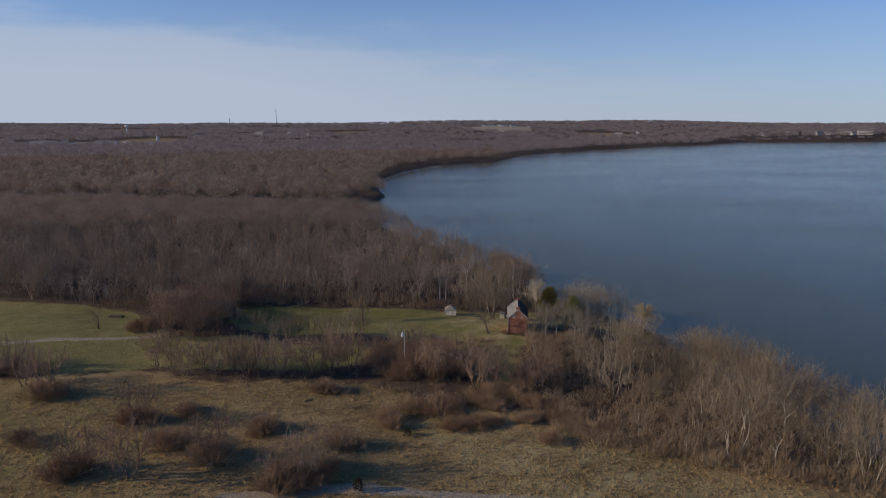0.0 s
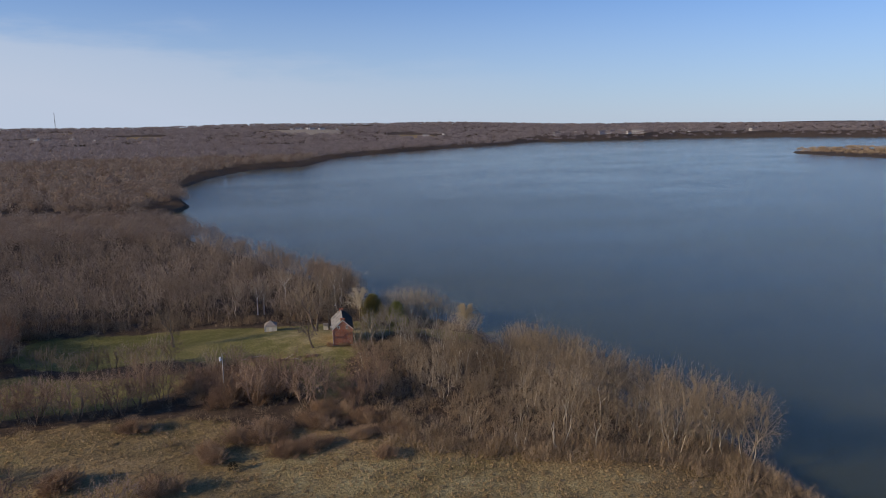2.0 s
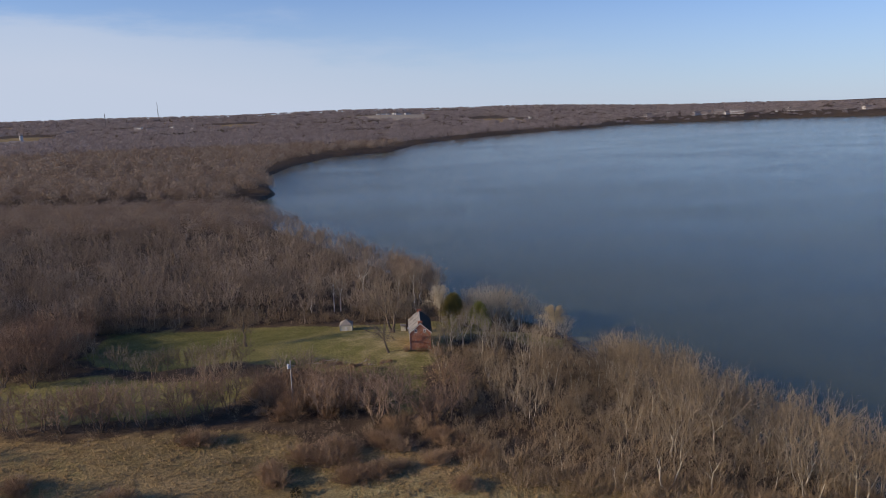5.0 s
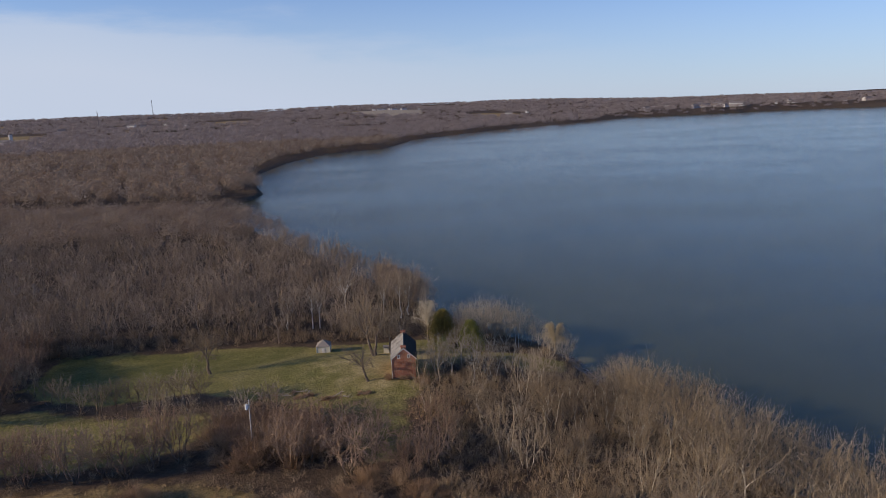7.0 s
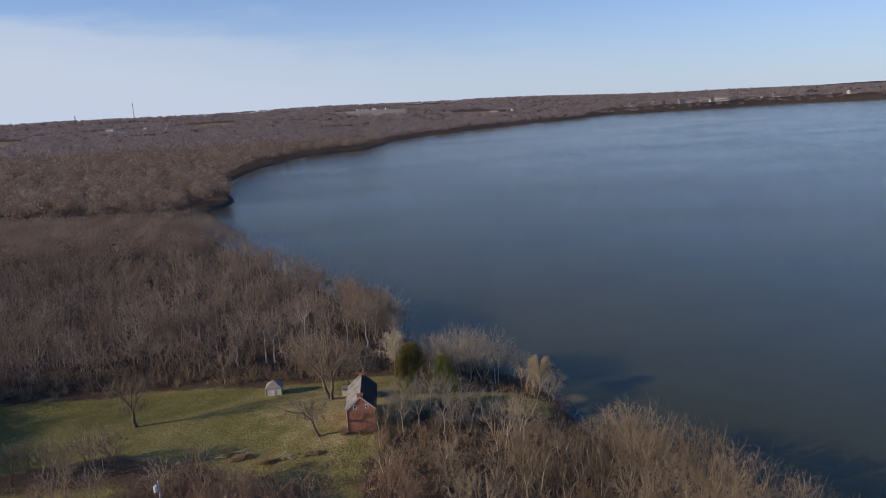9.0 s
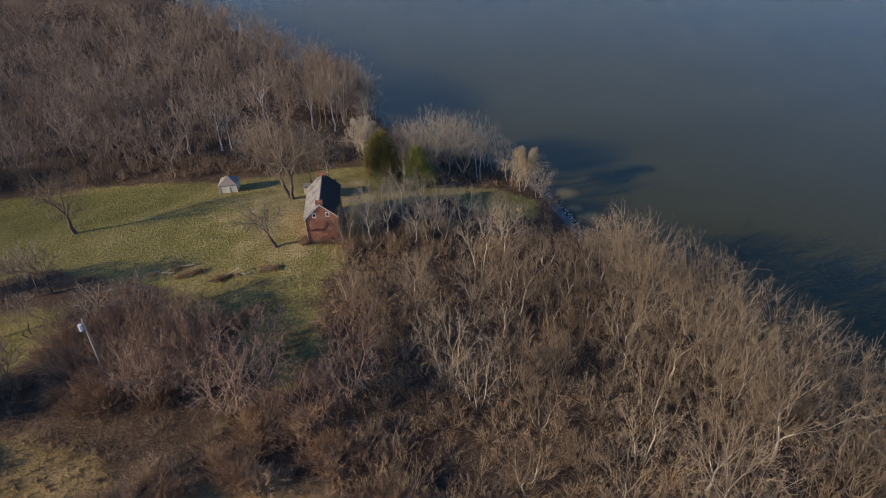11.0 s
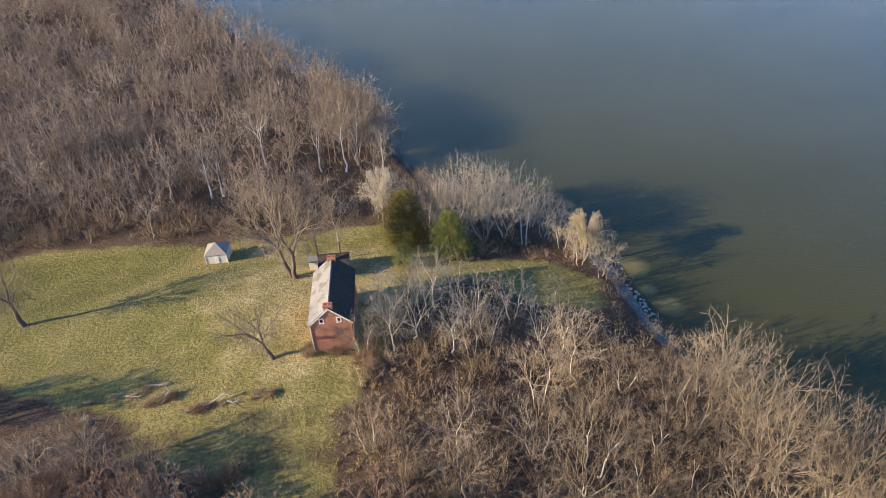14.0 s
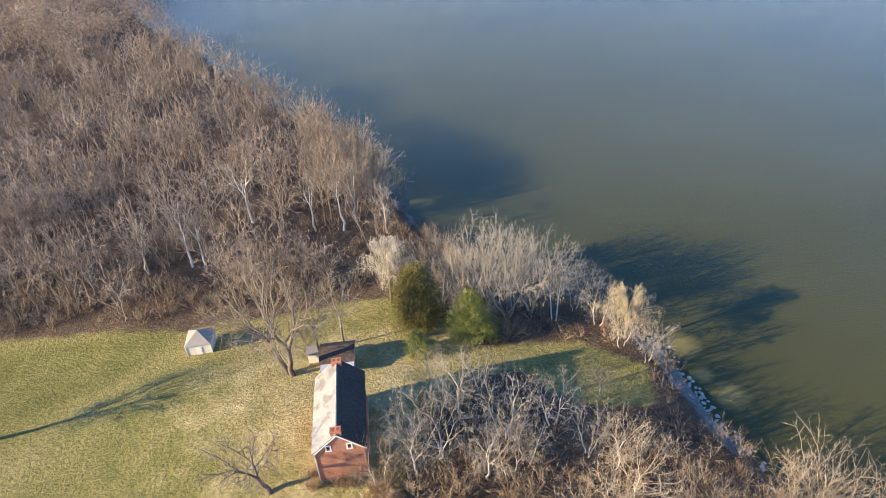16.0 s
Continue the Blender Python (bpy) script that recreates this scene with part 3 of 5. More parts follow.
wood_kinds = [tree_kind(s, BARK, height=h, width=w, fork=f, stems=st, sprays=2300, twig=0.014, thick=0.0125) for s, h, w, f, st in ((1, 13, 12.5, 0.26, 1), (2, 12, 13, 0.16, 3), (3, 14, 12, 0.3, 2), (4, 11.5, 12.5, 0.14, 3), (5, 12.5, 11.5, 0.24, 1), (8, 13, 13, 0.18, 2))]
wood_kinds += [tree_kind(s, MID_BARK, height=h, width=w, fork=f, sprays=2500, twig=0.014, stems=st, stem=BARK, thick=0.015) for s, h, w, f, st in ((6, 13, 15, 0.18, 1), (7, 13, 14.5, 0.14, 3), (9, 14, 14, 0.22, 2))]
places = [p for p in spaced(SHORE_WOOD, (22, 96, 108, 205), 6.3, rng) if rng.uniform(0, 1) < (0.6 if p[0] < 40 else 1.0) * (1.0 if p[1] < 186 else 0.6 if p[0] < 50 else 0.9)]
places = places[:290] + [p for p in spaced(SHORE_WOOD, (50, 100, 108, 200), 4.4, np.random.default_rng(77), 2500) if inland(*p) < 10][:90]
places = [p for p in places if not (p[0] > 61 and p[1] > 187)]      # open brush behind the beach
plant(wood_kinds, places, "bare_tree", "leafless tree with sunlit grey-brown twigs in the lakeside wood", "lakeside wood", rng, (0.85, 1.12),
      lambda x, y: float((0.75 + 0.36 * smooth(1, 12, rim(SHORE_WOOD[:8] + SHORE_WOOD[-4:], x, y, False))) * (1 - 0.1 * smooth(172, 192, y)) * (1 + 0.16 * smooth(50, 72, x))))

# ---- the trees round the house ----
def lone(name, label, x, y, kind, turn=0, tilt=0, size=1.0, group="trees round the house"):
    ob = mesh_thing(name, label, "tree", kind, stand(x, y, turn, 1.0), group)
    if tilt:
        ob.matrix_basis = stand(x, y, turn) @ pose(0, 0, 0, 0, tilt, 0)
    ob.scale = (size, size, size)
    return ob


lone("bare_tree", "leafless spreading tree standing alone on the lawn", -30.2, 220.4, tree_kind(61, TRUNK_BARK, DARK_BARK, height=15, width=14, sprays=3000, fork=0.22, thick=0.032, twig=0.024, reach=(-2.0, 0)))
lone("bare_tree", "leafless small spreading tree on the lawn beside the brick house", 11.8, 201.2, tree_kind(62, TRUNK_BARK, DARK_BARK, TRUNK_BARK, height=11, width=12.5, sprays=1700, fork=0.24, thick=0.032, twig=0.024, reach=(-3.2, 0.5)))
lone("bare_tree", "great leafless tree with a thick leaning trunk by the house", 14.2, 222.4, tree_kind(63, TRUNK_BARK, DARK_BARK, height=20, width=21, sprays=6500, fork=0.22, thick=0.034, stems=2, twig=0.022, reach=(-2.5, 1)))
lone("bare_tree", "leafless slender dark tree behind the house", 18.6, 224.6, tree_kind(64, BARK, DARK_BARK, height=16, width=11, sprays=2200, fork=0.35, thick=0.014))
lone("bare_tree", "leafless slender dark tree behind the house", 22.3, 228.6, tree_kind(65, BARK, DARK_BARK, height=14.5, width=10, sprays=1900, fork=0.38, thick=0.013))
pale = [tree_kind(s, PALE_BARK, height=h, width=w, sprays=1500, fork=0.16, thick=0.017, stems=st, twig=0.012) for s, h, w, st in ((66, 11, 11.5, 2), (67, 10.5, 10.5, 3), (68, 11.5, 10, 1))]
for k, (x, y, s) in enumerate(((33.2, 201.6, 1.3), (41.7, 203.8, 1.2), (29.5, 199.6, 1.05), (43.4, 199.4, 1.0), (29.4, 206.0, 1.05), (36.5, 208.0, 1.15), (48.5, 205.0, 0.95), (51.5, 199.5, 0.95), (38.0, 197.5, 0.95), (33.5, 213.5, 0.8), (40.5, 213.0, 0.85))):
    lone("bare_tree", "leafless tree with pale sunlit boughs east of the house", x, y, pale[k % 3], k * 77, 0, s, "pale trees by the house")
for k, (x, y, s) in enumerate(((44.6, 229.5, 1.2), (49.2, 230.0, 1.35), (53.4, 230.4, 1.25), (39.5, 236.5, 1.1), (45.5, 239.0, 1.1), (50.5, 237.0, 1.1))):
    lone("bare_tree", "leafless many-stemmed pale tree on the lake bank", x, y, tree_kind(70 + k, PALE_BARK, height=12.5, width=14.5, sprays=4200, fork=0.16, thick=0.017, stems=3, twig=0.013), 0, 0, s, "lake bank trees")
lone("birch_tree", "leafless white-barked twin-stemmed tree on the lake bank", 56.2, 227.0, tree_kind(76, WHITE_BARK, height=14, width=9, sprays=1400, fork=0.42, stems=2, thick=0.014), 30, 0, 1, "lake bank trees")
for k, (x, y, h) in enumerate(((60.2, 228.6, 9.5), (62.5, 224.2, 9), (64.2, 218.5, 8), (59, 232.5, 9.5), (54, 238, 9.5), (66.5, 214.5, 7), (73.5, 186, 9), (75.5, 180, 9.5))):
    lone("bare_tree", "leafless small tree leaning over the lake shore", x, y, tree_kind(80 + k, PALE_BARK, height=h * 1.15, width=h * 1.2, sprays=2600, twig=0.012, fork=0.16, stems=2, thick=0.014), 0, 6, 1, "lake bank trees")
lone("bare_tree", "leafless small tree on the grassy lake bank", 56.6, 208.4, tree_kind(87, BARK, height=7, width=5, sprays=700, fork=0.35), 0, 0, 1, "lake bank trees")


def willow(seed, height, width, mat):
    """A weeping crown: boughs that rise and fall over, with hanging twigs."""
    r = np.random.default_rng(seed)
    trunk, limb, fine = chain([np.array([0, 0, -0.4]), np.array([0.1, 0, height * 0.25]), np.array([0, 0.1, height * 0.5])], 0.28, 0.16), [], []
    for i in range(44):
        az, reach = i * 2.4 + r.uniform(-0.4, 0.4), r.uniform(0.25, 1.0) * width / 2
        p = np.array([0, 0, height * r.uniform(0.3, 0.5)])
        a = np.array([math.cos(az) * reach, math.sin(az) * reach, height * (1.0 - 0.45 * (2 * reach / width) ** 2)])
        c = np.array([a[0] * 0.4, a[1] * 0.4, a[2] * 1.05])
        pts = [p * (1 - q) ** 2 + 2 * c * q * (1 - q) + a * q * q for q in (0, 0.25, 0.5, 0.75, 1)]
        limb += chain(pts, 0.05, 0.02)
        for _ in range(30):
            m = int(r.integers(1, 4))
            tp = pts[m] + (pts[m + 1] - pts[m]) * r.uniform(0, 1)
            mid = tp + np.array([math.cos(az), math.sin(az), 0]) * 0.4 + r.normal(0, 0.35, 3)
            fine.append((*tp, *mid, 0.018, 0.015))
            fine.append((*mid, *(mid + r.normal(0, 0.25, 3) - np.array([0, 0, r.uniform(0.8, 2.0)])), 0.015, 0.006))
    return [("trunk", *tubes(trunk, 7), TRUNK_BARK), ("crown", *joined([tubes(limb, 4), tubes(fine, 3)]), mat)]


STRAW_BARK = bark_material((0.38, 0.31, 0.19), (0.44, 0.365, 0.235), (0.5, 0.42, 0.28))
lone("willow_tree", "leafless weeping willow with straw-coloured twigs over the water", 65.6, 220.4, willow(91, 9.5, 10, STRAW_BARK), 0, 0, 1, "lake bank trees")
lone("willow_tree", "leafless pale weeping willow at the wood edge", 31.0, 238.8, willow(92, 13.2, 11.5, PALE_BARK), 0, 0, 1, "lake bank trees")


# evergreens
def needle_material(low, high):
    def build(n, l, b):
        f = noise_at(n, l, 1.1, 5)
        l.new(ramp(n, l, f, [(0.3, low), (0.7, high)]), b.inputs["Base Color"])
    return material("needles", build, 0.8, 0.2)


CEDAR = needle_material((0.13, 0.11, 0.03), (0.26, 0.21, 0.06))
CEDAR_GREEN = needle_material((0.16, 0.175, 0.042), (0.30, 0.29, 0.08))
CEDAR_DARK = needle_material((0.030, 0.026, 0.012), (0.07, 0.055, 0.024))


def cedar(seed, height, width, mat, n=1500):
    """An evergreen: a trunk and a ragged pointed crown of drooping boughs, each a fan of short slivers."""
    r = np.random.default_rng(seed)
    out = []
    boughs = n // 60
    for k in range(boughs):
        f = 0.03 + 0.95 * (k + r.uniform(0, 1)) / boughs
        reach = width / 2 * min(1.0, 0.45 + 2.4 * f) * (1 - f) ** 0.55 * 1.12 * r.uniform(0.6, 1.12)
        az = k * 2.4 + r.uniform(-0.4, 0.4)
        way = np.array([math.cos(az), math.sin(az), 0.25])
        foot = np.array([0, 0, f * height])
        end = foot + way * (reach + 0.15)
        for _ in range(60):
            q = r.uniform(0.2, 1.0) ** 0.6
            p = foot + (end - foot) * q + np.array([0, 0, -0.05 * height * q * q]) + r.normal(0, 0.025, 3) * height * (0.4 + q)
            out.append((*p, *(p + unit(way + r.normal(0, 0.7, 3)) * r.uniform(0.4, 1.0) * (0.2 + 0.022 * height)), 0.02 + 0.003 * height, 0))
    return [("trunk", *tubes([(0, 0, -0.3, 0, 0, height * 0.8, 0.03 * height, 0.01 * height)], 6), TRUNK_BARK), ("crown", *blades(out), mat)]


lone("cedar_tree", "broad brownish-green evergreen cedar behind the house", 34.8, 231.8, cedar(101, 11.4, 9.8, CEDAR, 36000))
lone("cedar_tree", "bright green evergreen cedar behind the house", 42.0, 225.0, cedar(102, 9.2, 8.0, CEDAR_GREEN, 24000))
lone("cedar_tree", "low light-green evergreen among bare twigs", 33.2, 222.4, cedar(103, 4.6, 5.4, CEDAR_GREEN, 7000))
lone("cedar_tree", "small green evergreen beside a larger cedar", 44.8, 223.4, cedar(104, 3.6, 2.6, CEDAR_GREEN, 4000))
lone("cedar_tree", "small dark cedar beside the dirt track", -16.2, 110.6, cedar(105, 2.6, 2.2, CEDAR_DARK, 3500), group="field cedars")
lone("cedar_tree", "small round dark cedar in dry grass", -8.8, 134.2, cedar(106, 1.8, 2.4, CEDAR_DARK, 2500), group="field cedars")

# ---- sycamores in the north wood's edge ----
for k, (x, y, h, w) in enumerate(((-5.0, 260.5, 17, 10), (-2.6, 260.8, 16, 9), (6.0, 273.5, 19, 15), (19.0, 266.0, 16, 8), (24.5, 264.5, 17, 8), (27.5, 267.5, 16, 8), (-13, 260, 14, 9), (33, 261, 13, 8))):
    lone("sycamore_tree", "tall leafless sycamore with white upper boughs at the wood edge", x, y, tree_kind(110 + k, WHITE_BARK if k < 6 else PALE_BARK, height=h, width=w, sprays=1300, fork=0.3, thick=0.015, twig=0.012), k * 50, 0, 1, "sycamores")

# ---- the great wood to the north and the woods beyond ----
NORTH = [(-420, 300), (-260, 268), (-144, 251), (-118, 241), (-100, 244), (-82, 247), (-62, 248), (-45, 247), (-32, 249), (-13, 244), (10, 244), (33, 244), (60, 236), (90, 240), (90, 520), (-60, 505), (-420, 560)]
north_kinds = [whole(forked_tree(s, 14, 13.5, fork=0.26, thick=0.0105, twig=0.03, twig_len=0.9, sprays=640, stems=1 + s % 2, light=True)) for s in range(11, 18)]
clear = lambda a, b: np.all([(np.abs(a - x) > 3.5) | (b > y + 1) | (b < y - 14) for x, y in ((-5.0, 260.5), (-2.6, 260.8), (6.0, 273.5), (19.0, 266.0), (25.5, 265))], axis=0)
in_view = lambda a, b: clear(a, b) & inside(NORTH, a, b) & (inland(a, b) > 1) & ~((a > 30) & (b < 268)) & (a > -0.70 * b - 12)
x, y = sprinkle(rng, (-230, 238, 70, 310), 760, in_view)
scatter("woodland", north_kinds, x, y, rng.uniform(0.75, 1.15, len(x)), rng, WOOD_BARK, "leafless grey-brown deciduous wood beside the lawn", "woodland")
mid_kinds = [whole(forked_tree(s, 14.5, 13, fork=0.26, thick=0.01, twig=0.042, twig_len=1.1, sprays=330, light=True)) for s in range(21, 28)]
x, y = sprinkle(rng, (20, 236, 80, 420), 1500, lambda a, b: in_view(a, b) & (inland(a, b) < 15))
scatter("woodland", north_kinds, x[:170], y[:170], rng.uniform(0.8, 1.1, len(x))[:170], rng, WOOD_BARK, "leafless grey-brown trees crowding the lake shore", "woodland")
x, y = sprinkle(rng, (-330, 310, 60, 400), 1100, in_view)
scatter("woodland", mid_kinds, x, y, rng.uniform(0.85, 1.1, len(x)), rng, WOOD_BARK, "leafless grey-brown deciduous wood along the lake", "woodland")
mid_kinds = [far_crown(s, 15, 190, 0.17, 0.85) for s in range(28, 34)]
x, y = sprinkle(rng, (-420, 400, 60, 560), 2300, in_view)
scatter("woodland", mid_kinds, x, y, rng.uniform(0.85, 1.1, len(x)), rng, SPRAY_BARK, "leafless grey-brown deciduous wood along the lake", "woodland")


def far_band(r0, r1, count, size, rng):
    a, r = rng.uniform(-0.66, 0.95, count), np.sqrt(rng.uniform(r0 * r0, r1 * r1, count))
    x, y = np.sin(a) * r, np.cos(a) * r
    field = (r > 1900) & (0.5 + 0.5 * np.sin(x * 0.0063 + 1.3) * np.sin(y * 0.0041 + x * 0.001) > 0.88) & (x < 700)
    for f in FAR_FIELDS:
        field |= inside(f, x, y)
    k = (inland(x, y) > 2) & ~inside(NORTH, x, y) & (y > 560 + np.clip(-x - 80, 0, 400) * 0.12) & ~field & ~inside(ISLAND, x, y)
    return x[k], y[k], rng.uniform(*size, int(k.sum()))


# from 1300 m on, haze is painted into the bark colour
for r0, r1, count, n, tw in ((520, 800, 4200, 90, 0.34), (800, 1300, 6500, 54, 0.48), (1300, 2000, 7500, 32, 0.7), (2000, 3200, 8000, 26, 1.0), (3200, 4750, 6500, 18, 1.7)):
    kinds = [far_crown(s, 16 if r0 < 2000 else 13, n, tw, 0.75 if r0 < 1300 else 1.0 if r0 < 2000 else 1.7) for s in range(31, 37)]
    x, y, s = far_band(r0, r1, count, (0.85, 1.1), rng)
    scatter("woodland", kinds, x, y, s, rng, SPRAY_BARK if r0 < 1200 else HAZY_BARK, "distant leafless brown wood round the lake", "woodland")
kinds = [far_crown(s, 9, 22, 0.6, 0.9) for s in range(51, 55)]
x, y = sprinkle(rng, (1030, 890, 1410, 1300), 900, lambda a, b: inside(ISLAND, a, b) & (rim(ISLAND, a, b) > 6))
scatter("woodland", kinds, x, y, rng.uniform(0.7, 1.1, len(x)), rng, BRUSH, "brown leafless scrub covering the low island", "woodland")
kinds = [far_crown(s, 13, 40, 0.9, 0.7) for s in range(56, 59)]
x, y = np.concatenate([np.linspace(-535, -475, 9), np.linspace(-460, -360, 12)]), np.concatenate([np.linspace(2010, 2060, 9), np.linspace(2110, 2170, 12)]) + rng.normal(0, 8, 21)
scatter("conifer_grove", kinds, x, y, rng.uniform(0.8, 1.1, len(x)), rng, CEDAR_DARK, "dark evergreen groves among the far woods", "woodland")

# ---- undergrowth, hedgerows and scrub ----
under_kinds = [shrub(s, 2.6, 14, 9, 0.022, 1.0) for s in range(41, 47)]
x, y = sprinkle(rng, (-190, 236, 70, 290), 4300, lambda a, b: inside(NORTH, a, b) & (inland(a, b) > 0.5) & (a > -0.7 * b - 12) & (rim(NORTH[2:13], a, b, False) < 28 * rng.uniform(0, 1, a.shape)))
x2, y2 = sprinkle(rng, (22, 96, 108, 206), 2500, lambda a, b: inside(SHORE_WOOD, a, b) & (inland(a, b) > 0.3))
x3, y3 = sprinkle(rng, (26, 196, 72, 248), 220, lambda a, b: (inland(a, b) > 0.3) & ~inside(LAWN, a, b))
front = SHORE_WOOD[5:11]
x4, y4 = sprinkle(rng, (20, 96, 108, 178), 6000, lambda a, b: (rim(front, a, b, False) < 5.5 * rng.uniform(0.1, 1, a.shape)) & (inland(a, b) > 0.3))
x5, y5 = sprinkle(rng, (60, 92, 118, 132), 700, lambda a, b: (inland(a, b) > 0.3) & (inland(a, b) < 26 * rng.uniform(0.2, 1, a.shape)))
x, y = np.concatenate([x, x2, x3, x4, x5]), np.concatenate([y, y2, y3, y4, y5])
scatter("undergrowth", under_kinds, x, y, rng.uniform(0.5, 1.5, len(x)), rng, BRUSH, "tangled brown leafless undergrowth", "undergrowth")

hedge_kinds = [tree_kind(s, HEDGE_BARK, DARK_BARK, height=9, width=10.5, sprays=2400, twig=0.02, fork=0.2, stems=st, thick=0.02) for s, st in ((121, 3), (122, 2), (123, 2), (124, 4))]
row_a = [(-76, 172), (-71, 168.5), (-67, 170), (-62, 167.5), (-58, 169), (-53.5, 167), (-49, 168.5), (-45, 167), (-40.5, 169), (-36, 168), (-31, 170.5), (-27, 172), (-82, 175), (-33, 174), (-55, 173)]
row_b = [(-56, 201), (-51.1, 198.6), (-47.5, 199.6), (-43.6, 200.3), (-39.9, 200.5), (-36.6, 197), (-34.7, 201.7), (-31.1, 198.7), (-27.8, 197.6), (-9.8, 186.3), (-16, 184.5), (-21.5, 183), (-28, 186), (-34, 187), (-61, 204), (-66, 208), (-72, 213), (-78, 217), (-84, 222), (-90, 227), (-96, 230), (-87, 214), (-93, 219)]
plant(hedge_kinds, row_a, "hedgerow_tree", "leafless dark branching tree in a hedgerow", "hedgerow trees", rng, (1.1, 1.45))
slim_kinds = [tree_kind(s, TRUNK_BARK, DARK_BARK, height=8, width=7, sprays=1300, twig=0.018, fork=0.24, stems=st, thick=0.018) for s, st in ((131, 1), (132, 2), (133, 2))]
plant(slim_kinds, row_b, "hedgerow_tree", "leafless slender dark tree along the lawn", "lawn edge trees", rng, (1.0, 1.35))
odd = [(10.8, 161.5), (7.1, 160.5), (23.0, 160.0), (-4.7, 165.2), (24.7, 167.4), (12.1, 171.0), (-71, 114.5), (-69, 137), (-99.4, 153.7), (-119, 168.8), (-110, 160), (-30.7, 112.5), (-27, 115), (-47, 120), (-60, 113), (18.5, 155), (-1, 166), (3.5, 168), (-128, 172), (-136, 166)]
plant(hedge_kinds, odd, "bare_tree", "leafless bushy tree in rough grass", "scrub trees", rng, (1.15, 1.6))
COPSE = [(-108, 246), (-82, 244), (-79, 226), (-76, 212), (-72, 200), (-88, 194), (-96, 210)]
plant(hedge_kinds, spaced(COPSE, (-106, 192, -54, 246), 5.2, rng, 600), "bare_tree", "leafless tree in the copse between meadow and lawn", "copse trees", rng, (1.15, 1.6))
x, y = sprinkle(rng, (-106, 192, -54, 246), 240, lambda a, b: inside(COPSE, a, b))
scatter("undergrowth", under_kinds, x, y, rng.uniform(0.4, 1.0, len(x)), rng, BRUSH, "tangled brown brush under the copse", "undergrowth")
logs = new("log_pile")
tagged(logs, "low dark pile of logs at the meadow edge", "log pile")
logs.matrix_basis = stand(-118.5, 225.5, 4)
for k in range(9):
    row, col = (0, k) if k < 5 else (1, k - 5)
    part("log", rod(bmesh.new(), (-2.4 + 0.1 * (k % 3), (col + row * 0.5) * 0.5 - 1, 0.24 + row * 0.42), (2.4 - 0.12 * (k % 2), (col + row * 0.5) * 0.5 - 1, 0.24 + row * 0.42), 0.24, 0.22, 9), DARK_BARK, logs)
lone("bare_tree", "leafless dark crooked tree alone in the meadow", -115.6, 208.4, tree_kind(141, DARK_BARK, height=9, width=9.5, sprays=1200, fork=0.22, thick=0.03), group="meadow trees")
for x, y in ((-104, 228), (-99, 208.5), (-94, 226), (-108, 236), (-90, 212)):
    lone("bare_tree", "leafless tree at the meadow edge", x, y, hedge_kinds[2], x * 7, 0, 1.05, "meadow trees")

BUSH_BARK = bark_material((0.245, 0.155, 0.09), (0.345, 0.23, 0.135), (0.44, 0.312, 0.19))
bush_kinds = [("bush", *shrub(s, 3.2, 70, 22, 0.019, 1.1), BUSH_BARK) for s in range(151, 156)]
bushes = {}


def bush(x, y, size, label="leafless brown rounded bush in dry grass", flat=0.8):
    k = int(rng.integers(len(bush_kinds)))
    m = stand(x, y, rng.uniform(0, 360))
    if k not in bushes:
        me = mesh_of("shrub", bush_kinds[k][1], bush_kinds[k][2])
        me.materials.append(BUSH_BARK)
        bushes[k] = tagged(new("shrub", me), label, "shrub", "scrub bushes")
        ob = bushes[k]
        ob.matrix_basis = m
    else:
        ob = tagged(copy_thing(bushes[k], m), label)
    ob.scale = (size, size, size * flat)


def clump(x, y, n, radius, low, high):
    for _ in range(n):
        a, q = rng.uniform(0, 6.283), radius * rng.uniform(0, 1) ** 0.5
        bush(x + math.cos(a) * q, y + math.sin(a) * q * 0.7, 1.2 * rng.uniform(low, high))


for c in ((3, 139.5, 9, 5, 0.7, 1.0), (9, 140.5, 5, 4, 0.6, 0.9), (-4, 147, 9, 6, 0.8, 1.15), (-14, 140, 5, 3.5, 0.8, 1.2), (10, 150, 7, 5, 0.8, 1.1), (22.4, 131, 3, 2, 0.6, 0.9), (-31, 157, 4, 3, 0.8, 1.2), (-46, 121, 7, 4, 1.1, 1.6), (-40, 134, 5, 3, 0.9, 1.3), (-58, 128, 5, 4, 0.9, 1.4), (-22, 128, 4, 3, 0.8, 1.2),
          (-70, 139, 7, 4, 0.9, 1.4), (-60, 144, 4, 3, 0.8, 1.2), (-99, 154, 5, 4, 1.0, 1.5), (-119, 169, 6, 5, 1.0, 1.5), (-71, 113.5, 6, 4, 1.0, 1.5), (-30, 112.5, 10, 5, 1.0, 1.5), (-24, 118, 4, 3, 0.7, 1.1),
          (-21, 178, 3, 4, 0.8, 1.2), (2, 170, 7, 5, 0.8, 1.1), (14, 158, 6, 5, 0.7, 1.1), (22, 150, 6, 4, 0.8, 1.1), (18, 142, 4, 3, 0.6, 0.9), (26, 142, 4, 3, 0.7, 1.0),
          (-101, 208.5, 7, 4.5, 0.9, 1.3), (-97, 212, 4, 3, 0.8, 1.2), (25.5, 197.5, 4, 2, 0.4, 0.7), (-135, 165, 6, 5, 1.0, 1.5), (-50, 128, 3, 3, 0.6, 0.9), (-88, 128, 4, 4, 0.7, 1.2), (6, 181, 4, 3, 0.5, 0.8), (20, 166, 5, 4, 0.6, 1.0)):
    clump(*c)
THICKET = [(-23, 182), (-21, 171), (-13, 164), (-5, 163), (1, 168), (1, 177), (-4, 183), (-12, 187)]
